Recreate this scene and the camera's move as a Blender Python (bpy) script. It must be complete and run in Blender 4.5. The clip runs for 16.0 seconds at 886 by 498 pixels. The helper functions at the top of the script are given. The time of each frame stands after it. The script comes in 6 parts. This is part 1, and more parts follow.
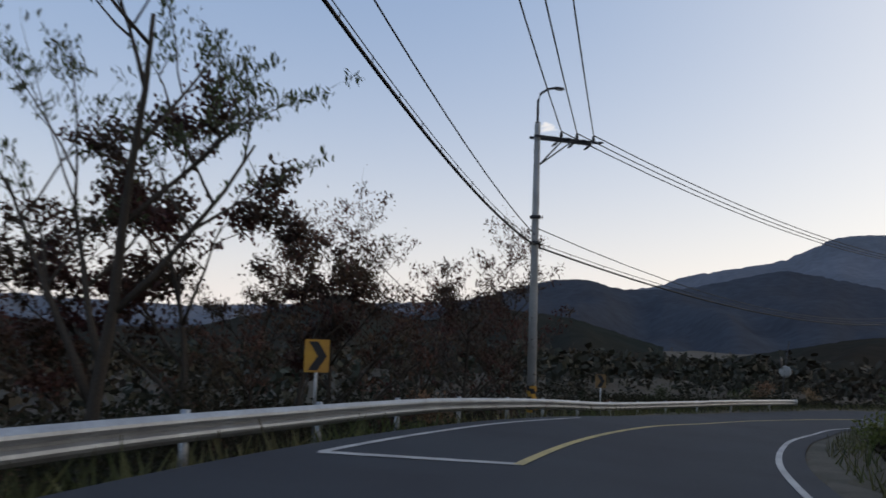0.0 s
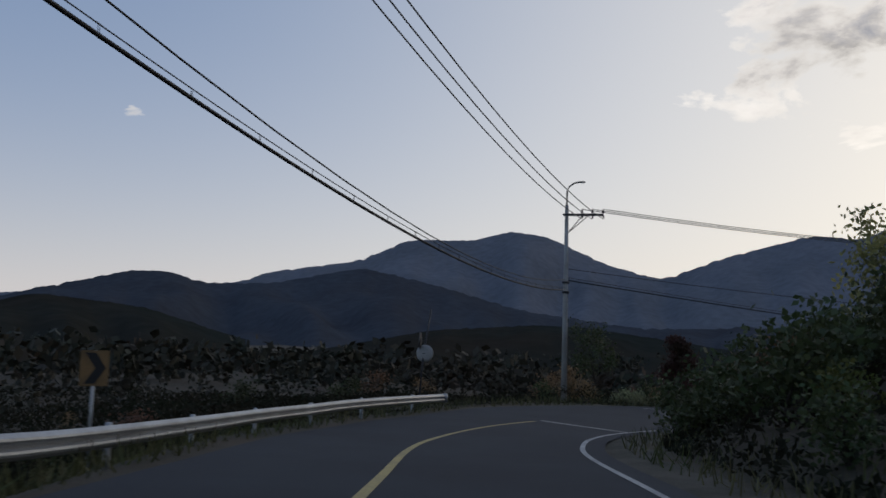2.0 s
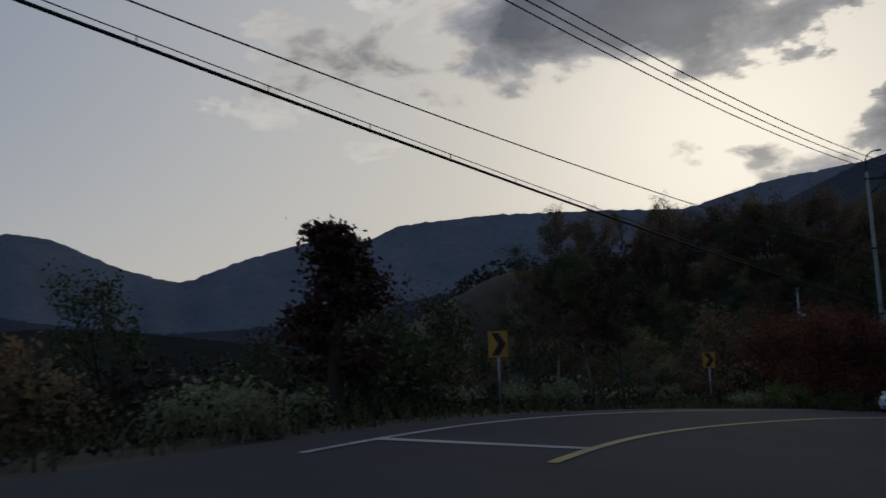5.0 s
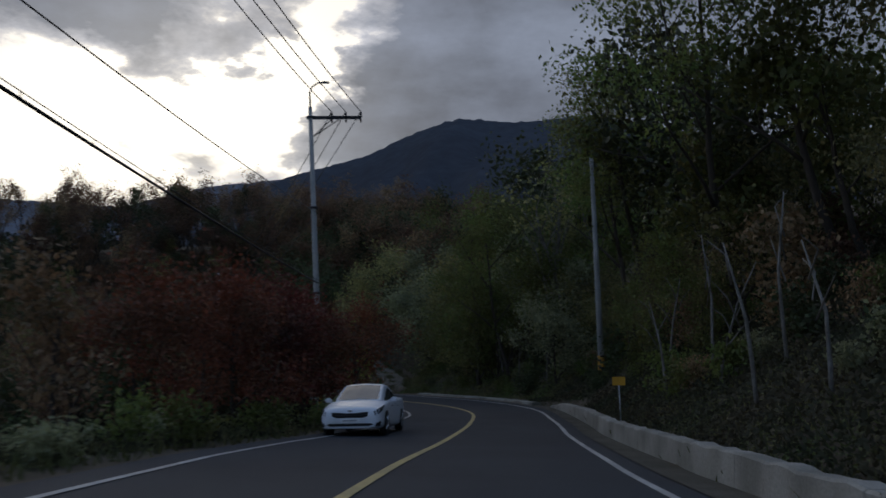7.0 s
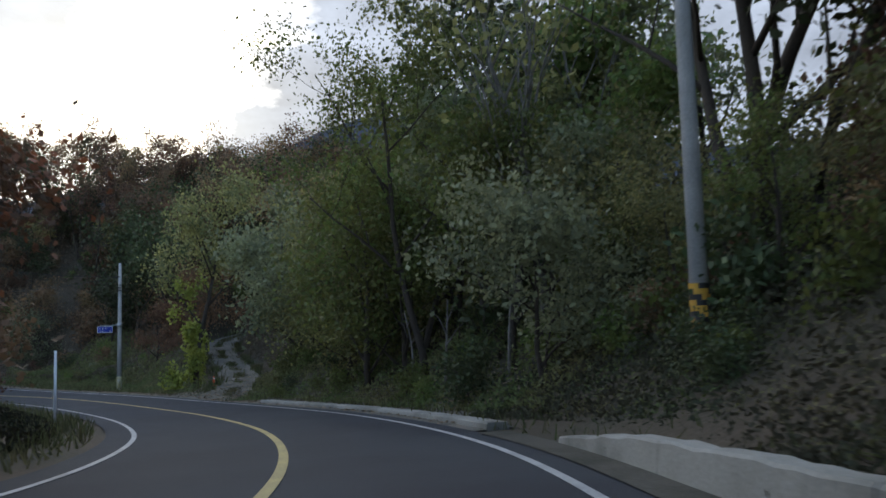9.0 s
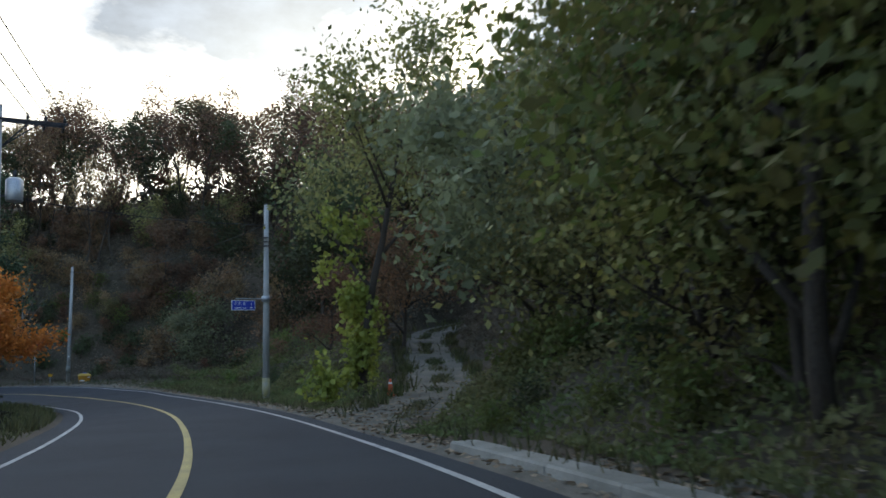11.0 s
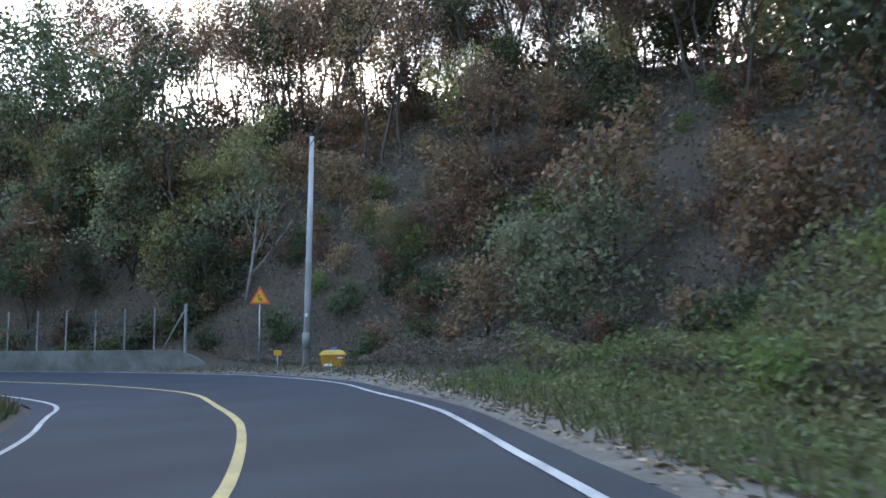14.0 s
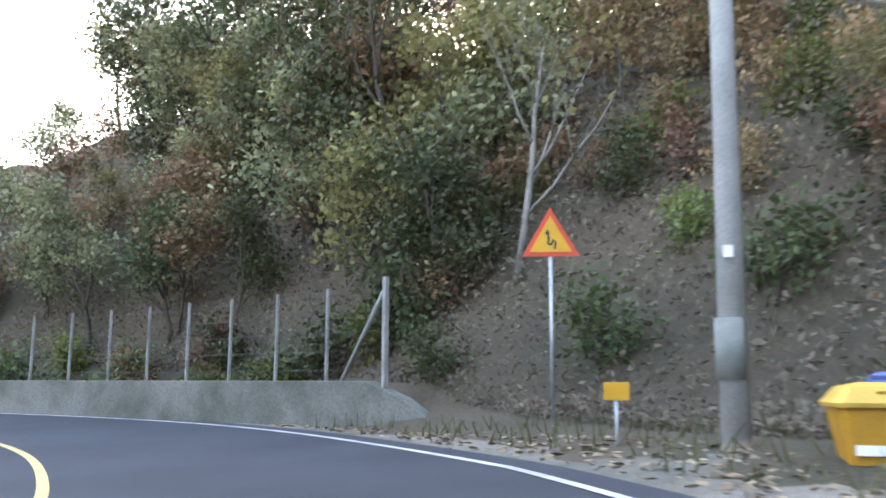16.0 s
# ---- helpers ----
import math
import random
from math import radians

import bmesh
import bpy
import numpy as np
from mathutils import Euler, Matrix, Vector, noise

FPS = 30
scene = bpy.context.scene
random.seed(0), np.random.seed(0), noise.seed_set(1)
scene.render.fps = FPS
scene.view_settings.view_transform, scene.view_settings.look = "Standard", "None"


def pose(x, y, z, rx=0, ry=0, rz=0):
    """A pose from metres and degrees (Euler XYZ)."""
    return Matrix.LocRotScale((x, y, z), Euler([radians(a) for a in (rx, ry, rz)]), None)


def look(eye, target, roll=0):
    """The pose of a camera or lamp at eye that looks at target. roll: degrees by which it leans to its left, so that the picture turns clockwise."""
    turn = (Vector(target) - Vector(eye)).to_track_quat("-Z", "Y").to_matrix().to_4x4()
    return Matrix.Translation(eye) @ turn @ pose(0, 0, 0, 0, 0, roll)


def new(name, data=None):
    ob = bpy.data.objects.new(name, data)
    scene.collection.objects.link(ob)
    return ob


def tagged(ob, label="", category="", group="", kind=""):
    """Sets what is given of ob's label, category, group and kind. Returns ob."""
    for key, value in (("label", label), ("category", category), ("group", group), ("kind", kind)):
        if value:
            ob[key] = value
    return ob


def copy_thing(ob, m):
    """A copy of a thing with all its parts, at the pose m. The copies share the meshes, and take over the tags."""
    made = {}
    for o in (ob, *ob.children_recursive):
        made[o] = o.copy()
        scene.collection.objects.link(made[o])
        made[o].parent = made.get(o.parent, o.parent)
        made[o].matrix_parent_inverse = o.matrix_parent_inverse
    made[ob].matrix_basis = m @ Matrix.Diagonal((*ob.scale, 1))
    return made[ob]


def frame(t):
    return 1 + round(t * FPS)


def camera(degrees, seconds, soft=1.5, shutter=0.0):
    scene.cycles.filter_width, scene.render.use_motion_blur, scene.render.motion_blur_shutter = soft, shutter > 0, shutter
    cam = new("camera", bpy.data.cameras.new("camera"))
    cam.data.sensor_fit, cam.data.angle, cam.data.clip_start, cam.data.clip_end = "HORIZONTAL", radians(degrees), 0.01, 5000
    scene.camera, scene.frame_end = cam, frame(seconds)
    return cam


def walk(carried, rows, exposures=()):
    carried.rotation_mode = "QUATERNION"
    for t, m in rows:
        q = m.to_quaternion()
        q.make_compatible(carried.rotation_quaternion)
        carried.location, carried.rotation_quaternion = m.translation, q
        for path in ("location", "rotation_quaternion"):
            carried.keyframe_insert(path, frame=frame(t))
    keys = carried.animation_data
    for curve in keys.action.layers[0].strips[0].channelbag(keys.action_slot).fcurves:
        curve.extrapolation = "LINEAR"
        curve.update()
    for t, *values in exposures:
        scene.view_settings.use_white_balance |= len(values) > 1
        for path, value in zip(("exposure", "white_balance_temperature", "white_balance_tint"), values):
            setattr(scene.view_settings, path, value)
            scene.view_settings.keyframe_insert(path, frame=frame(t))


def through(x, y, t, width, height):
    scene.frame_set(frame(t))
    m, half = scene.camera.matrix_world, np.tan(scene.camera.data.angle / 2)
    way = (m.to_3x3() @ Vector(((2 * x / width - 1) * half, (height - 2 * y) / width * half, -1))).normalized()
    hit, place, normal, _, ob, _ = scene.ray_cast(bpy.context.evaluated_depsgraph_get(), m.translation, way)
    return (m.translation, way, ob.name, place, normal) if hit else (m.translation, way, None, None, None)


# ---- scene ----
cam = camera(55.3, 16.0, 1.6, 0.2)
PATH = [
    (0, (0.935, 0.432, -0.486), (0.836, 2.421, -0.300), 1.90),
    (0.5, (0.948, 6.145, -0.882), (1.130, 8.127, -0.683), 1.90),
    (1, (1.733, 12.250, -1.358), (2.193, 14.185, -1.144), 1.10),
    (1.5, (3.480, 17.505, -1.530), (4.131, 19.383, -1.309), 1.20),
    (2, (5.608, 23.726, -1.936), (6.442, 25.532, -1.729), 1.80),
    (2.5, (9.059, 30.070, -2.483), (10.009, 31.819, -2.284), 1.50),
    (3, (12.817, 36.840, -3.018), (13.853, 38.540, -2.828), 1.50),
    (3.2, (14.367, 39.495, -3.216), (15.444, 41.169, -3.024), 1.20),
    (5.3, (29.889, 55.294, -4.260), (31.640, 56.237, -4.046), -2.30),
    (5.5, (31.650, 56.035, -4.323), (33.454, 56.873, -4.111), -2.30),
    (6, (36.763, 57.703, -4.532), (38.693, 58.190, -4.332), -2.00),
    (6.5, (42.244, 58.192, -4.883), (44.231, 58.315, -4.692), -2.00),
    (7, (48.541, 57.435, -5.325), (50.528, 57.297, -5.148), -1.90),
    (7.5, (56.235, 56.361, -5.980), (58.203, 56.053, -5.804), -1.90),
    (8, (63.951, 55.036, -6.700), (65.912, 54.679, -6.535), -1.30),
    (8.2, (67.100, 54.600, -6.980), (69.054, 54.215, -6.801), -1.10),
    (10.3, (96.128, 52.078, -8.903), (98.110, 52.051, -8.678), -1.99),
    (10.5, (98.565, 52.372, -9.026), (100.547, 52.417, -8.795), -1.52),
    (11, (104.638, 53.505, -9.302), (106.610, 53.715, -9.079), -1.61),
    (11.5, (111.009, 55.172, -9.639), (112.957, 55.538, -9.404), -1.68),
    (12, (117.836, 57.469, -9.910), (119.748, 57.992, -9.673), -1.36),
    (12.5, (124.929, 60.487, -10.160), (126.799, 61.152, -9.941), -0.94),
    (13, (132.318, 64.036, -10.333), (134.140, 64.823, -10.120), -0.40),
    (13.5, (138.830, 67.786, -10.549), (140.620, 68.643, -10.331), -0.63),
    (14, (145.388, 71.879, -10.724), (147.143, 72.804, -10.502), -0.57),
    (14.5, (151.546, 75.981, -10.854), (153.258, 76.978, -10.612), -0.70),
    (15, (157.061, 80.237, -10.989), (158.704, 81.340, -10.727), -1.16),
    (15.5, (161.722, 84.524, -10.979), (163.244, 85.784, -10.696), -0.84),
    (16, (165.623, 89.115, -10.950), (166.975, 90.550, -10.638), 0.17),
]
EXPOSURE = [(0, .1, 6900, 10), (1.2, -.2, 6650, 10), (2.5, -.6, 6450, 10), (5.3, -1.18, 6350, 9), (6.5, -1.18, 6300, 10), (7.2, -.05, 6350, 10), (8.2, .95, 6550, 9),
            (10.5, 1.2, 6700, 2), (12.5, 1.5, 6700, 4), (13.0, 1.95, 6600, 5), (13.5, 2.24, 6550, 8), (14.5, 2.75, 6700, 8), (15.2, 3.28, 7300, 9), (16, 3.6, 8100, 13)]
walk(cam, [(t, look(e, a, r)) for t, e, a, r in PATH], EXPOSURE)

# ---- light ----
SUN_YAW, SUN_ELEV = -77.0, 12.0          # bearing from +y (to the left), height above the horizon
sun_dir = Vector((-math.sin(radians(SUN_YAW)) * math.cos(radians(SUN_ELEV)),
                  math.cos(radians(SUN_YAW)) * math.cos(radians(SUN_ELEV)), math.sin(radians(SUN_ELEV))))

world = bpy.data.worlds.new("dusk_sky")
scene.world = world
world.use_nodes = True


def sky_nodes(nt):
    """Evening sky: the Nishita sky, hazy above the horizon, with broken clouds round the low sun."""
    N, L = nt.nodes, nt.links
    N.clear()

    def node(kind, **kw):
        n = N.new(kind)
        for k, v in kw.items():
            n.inputs[k].default_value = v
        return n

    def math_node(op, a, b=None, clamp=False):
        n = N.new("ShaderNodeMath")
        n.operation, n.use_clamp = op, clamp
        for i, v in enumerate((a, b)):
            if v is None:
                continue
            if isinstance(v, (int, float)):
                n.inputs[i].default_value = v
            else:
                L.new(v, n.inputs[i])
        return n.outputs[0]

    def ramp(fac, stops):
        n = N.new("ShaderNodeValToRGB")
        els = n.color_ramp.elements
        while len(els) < len(stops):
            els.new(0.5)
        for e, (p, c) in zip(els, stops):
            e.position, e.color = p, (*c, 1)
        L.new(fac, n.inputs[0])
        return n.outputs[0]

    def mix(fac, a, b, blend="MIX"):
        n = N.new("ShaderNodeMix")
        n.data_type, n.blend_type = "RGBA", blend
        for sock, v in ((n.inputs[0], fac), (n.inputs[6], a), (n.inputs[7], b)):
            if isinstance(v, (int, float)):
                sock.default_value = v
            elif isinstance(v, tuple):
                sock.default_value = (*v, 1)
            else:
                L.new(v, sock)
        return n.outputs[2]

    co = node("ShaderNodeTexCoord").outputs["Generated"]
    sep = node("ShaderNodeSeparateXYZ")
    L.new(co, sep.inputs[0])
    up = math_node("MAXIMUM", sep.outputs[2], 0.0)
    dot = N.new("ShaderNodeVectorMath")
    dot.operation = "DOT_PRODUCT"
    L.new(co, dot.inputs[0])
    dot.inputs[1].default_value = sun_dir
    toward = math_node("MAXIMUM", dot.outputs["Value"], 0.0)
    sky = N.new("ShaderNodeTexSky")
    sky.sky_type, sky.sun_disc = "NISHITA", False
    sky.sun_elevation, sky.sun_rotation = radians(SUN_ELEV), radians(-SUN_YAW)
    sky.air_density, sky.dust_density, sky.ozone_density = 1.0, 1.0, 2.0
    base = mix(1.0, sky.outputs[0], (SKY_GAIN, SKY_GAIN, SKY_GAIN), "MULTIPLY")
    # a thin high veil, haze low over the hills and glow round the hidden sun
    haze = math_node("POWER", math_node("SUBTRACT", 1.0, up, True), 5.2)
    side = math_node("ADD", math_node("MULTIPLY", dot.outputs["Value"], 0.25), 0.72)
    base = mix(0.54, base, (0.275, 0.43, 0.76))
    base = mix(math_node("MULTIPLY", haze, side), base, (1.08, 0.985, 0.93))
    base = mix(math_node("MULTIPLY", math_node("POWER", toward, 3.0), 0.8), base, (1.47, 1.34, 1.13))
    base = mix(math_node("MULTIPLY", math_node("POWER", toward, 45.0), 0.85), base, (2.3, 2.1, 1.78))
    # clouds: broken masses low in the west, each a lump whose outline is torn by noise
    stretch = N.new("ShaderNodeMapping")
    stretch.inputs["Scale"].default_value = (1.0, 1.0, 2.0)
    L.new(co, stretch.inputs[0])
    fine = node("ShaderNodeTexNoise", Scale=9.0, Detail=9.0, Roughness=0.6, Distortion=0.4)
    L.new(stretch.outputs[0], fine.inputs["Vector"])
    big = node("ShaderNodeTexNoise", Scale=2.6, Detail=3.0, Roughness=0.5)
    L.new(stretch.outputs[0], big.inputs["Vector"])
    tear = node("ShaderNodeTexNoise", Scale=5.5, Detail=6.0, Roughness=0.58)
    L.new(stretch.outputs[0], tear.inputs["Vector"])
    shift = N.new("ShaderNodeVectorMath")
    shift.operation = "MULTIPLY_ADD"
    L.new(tear.outputs["Color"], shift.inputs[0])
    shift.inputs[1].default_value, shift.inputs[2].default_value = (0.34, 0.34, 0.20), (-0.17, -0.17, -0.10)
    torn = N.new("ShaderNodeVectorMath")
    L.new(co, torn.inputs[0])
    L.new(shift.outputs[0], torn.inputs[1])
    torn_dir = N.new("ShaderNodeVectorMath")
    torn_dir.operation = "NORMALIZE"
    L.new(torn.outputs[0], torn_dir.inputs[0])
    more = math_node("ADD", math_node("MULTIPLY", fine.outputs[0], 0.62), math_node("MULTIPLY", big.outputs[0], 0.38))
    for bearing, height, wide, amount in CLOUDS:
        c = N.new("ShaderNodeVectorMath")
        c.operation = "DOT_PRODUCT"
        L.new(torn_dir.outputs[0], c.inputs[0])
        a, h = radians(bearing), radians(height)
        c.inputs[1].default_value = (-math.sin(a) * math.cos(h), math.cos(a) * math.cos(h), math.sin(h))
        lump = N.new("ShaderNodeMapRange")
        lump.interpolation_type = "SMOOTHSTEP"
        lump.inputs["From Min"].default_value, lump.inputs["From Max"].default_value = math.cos(radians(wide)), 1.0
        L.new(c.outputs["Value"], lump.inputs[0])
        more = math_node("ADD", more, math_node("MULTIPLY", lump.outputs[0], amount))
    cover = ramp(more, [(0.575, (0, 0, 0)), (0.66, (1, 1, 1))])
    thick = ramp(more, [(0.60, (1.28, 1.19, 1.08)), (0.73, (0.58, 0.585, 0.64)), (0.90, (0.20, 0.23, 0.30))])
    mottle = N.new("ShaderNodeMapRange")
    mottle.inputs["From Min"].default_value, mottle.inputs["From Max"].default_value = 0.3, 0.7
    mottle.inputs["To Min"].default_value, mottle.inputs["To Max"].default_value = 0.55, 1.6
    L.new(tear.outputs[0], mottle.inputs[0])
    thick = mix(1.0, thick, mottle.outputs[0], "MULTIPLY")
    lit = mix(math_node("MULTIPLY", math_node("POWER", toward, 60.0), 0.4), thick, (0.95, 0.88, 0.76))
    base = mix(math_node("MULTIPLY", cover, 0.95), base, lit)
    bg = node("ShaderNodeBackground", Strength=SKY_STRENGTH)
    L.new(base, bg.inputs[0])
    out = node("ShaderNodeOutputWorld")
    L.new(bg.outputs[0], out.inputs[0])


SKY_GAIN, SKY_STRENGTH = 0.16, 1.0
# cloud masses: bearing, height, half-width in degrees, how dense (below zero: a gap)
CLOUDS = [(-68, 23, 11, .41), (-77, 23.5, 9, .38), (-97, 18, 14, .42), (-91, 14, 8, .22), (-112, 14, 18, .40), (-84, 17, 3.8, -.32), (-80, 13, 5, -.2),
          (-81, 10.5, 4.5, .26), (-66, 12, 9, -.25), (-50.5, 21, 11, .15), (-46, 19, 4.5, .05), (-55.5, 19, 5, .06), (-3.0, 12.8, 1.8, .15), (-9.1, 11.2, 1.8, .17), (-70, 36, 16, .2), (-125, 24, 20, .28), (-20, 16, 4, .06), (0, 20, 40, -.14)]
sky_nodes(world.node_tree)

sun = new("sun", bpy.data.lights.new("sun", "SUN"))
sun.data.energy, sun.data.angle, sun.data.color = 0.28, radians(14), (1.0, 0.88, 0.76)
sun.matrix_world = look((0, 0, 60), Vector((0, 0, 60)) - sun_dir)

# ---- materials ----


def material(name, color, rough=0.8, vary=0.25, scale=6.0, bump=0.0, metal=0.0, second=None, fine=60.0,
             island=0.0, thing=0.0, through=0.0, spec=0.3):
    """A surface with two scales of stain and grain; second: the colour of its stains; island, thing: how far
    each piece and each copy differs; through: how much light a leaf lets through."""
    m = bpy.data.materials.new(name)
    m.use_nodes = True
    nt = m.node_tree
    N, L = nt.nodes, nt.links
    p = N["Principled BSDF"]
    p.inputs["Roughness"].default_value, p.inputs["Metallic"].default_value = rough, metal
    p.inputs["Specular IOR Level"].default_value = spec
    co = N.new("ShaderNodeTexCoord").outputs["Object"]
    if not island and not thing:
        geo = N.new("ShaderNodeNewGeometry")
        co = geo.outputs["Position"]
    big, small = N.new("ShaderNodeTexNoise"), N.new("ShaderNodeTexNoise")
    for n, s, d in ((big, scale, 4), (small, fine, 3)):
        n.inputs["Scale"].default_value, n.inputs["Detail"].default_value = s, d
        L.new(co, n.inputs["Vector"])
    mixer = N.new("ShaderNodeMix")
    mixer.data_type = "RGBA"
    mixer.inputs[6].default_value = (*color, 1)
    dark = second or tuple(c * (1 - vary) for c in color)
    mixer.inputs[7].default_value = (*dark, 1)
    r = N.new("ShaderNodeValToRGB")
    r.color_ramp.elements[0].position, r.color_ramp.elements[1].position = 0.38, 0.66
    L.new(big.outputs[0], r.inputs[0])
    L.new(r.outputs[0], mixer.inputs[0])
    grain = N.new("ShaderNodeMapRange")
    grain.inputs["From Min"].default_value, grain.inputs["From Max"].default_value = 0.25, 0.75
    grain.inputs["To Min"].default_value, grain.inputs["To Max"].default_value = 1 - vary * 0.6, 1 + vary * 0.6
    L.new(small.outputs[0], grain.inputs[0])
    value = grain.outputs[0]
    for amount, source in ((island, "i"), (thing, "t")):
        if amount:
            rnd = (N.new("ShaderNodeNewGeometry").outputs["Random Per Island"] if source == "i"
                   else N.new("ShaderNodeObjectInfo").outputs["Random"])
            mr = N.new("ShaderNodeMapRange")
            mr.inputs["To Min"].default_value, mr.inputs["To Max"].default_value = 1 - amount, 1 + amount
            L.new(rnd, mr.inputs[0])
            mul = N.new("ShaderNodeMath")
            mul.operation = "MULTIPLY"
            L.new(value, mul.inputs[0])
            L.new(mr.outputs[0], mul.inputs[1])
            value = mul.outputs[0]
    hsv = N.new("ShaderNodeHueSaturation")
    L.new(mixer.outputs[2], hsv.inputs["Color"])
    L.new(value, hsv.inputs["Value"])
    if thing:
        hue = N.new("ShaderNodeMapRange")
        hue.inputs["To Min"].default_value, hue.inputs["To Max"].default_value = 0.5 - 0.05 * thing, 0.5 + 0.05 * thing
        L.new(N.new("ShaderNodeObjectInfo").outputs["Random"], hue.inputs[0])
        L.new(hue.outputs[0], hsv.inputs["Hue"])
    L.new(hsv.outputs[0], p.inputs["Base Color"])
    if bump:
        b = N.new("ShaderNodeBump")
        b.inputs["Strength"].default_value, b.inputs["Distance"].default_value = bump, 0.03
        L.new(small.outputs[0], b.inputs["Height"])
        L.new(b.outputs[0], p.inputs["Normal"])
    if through:
        tr, add = N.new("ShaderNodeBsdfTranslucent"), N.new("ShaderNodeMixShader")
        L.new(hsv.outputs[0], tr.inputs[0])
        add.inputs[0].default_value = through
        L.new(p.outputs[0], add.inputs[1])
        L.new(tr.outputs[0], add.inputs[2])
        L.new(add.outputs[0], N["Material Output"].inputs[0])
    return m


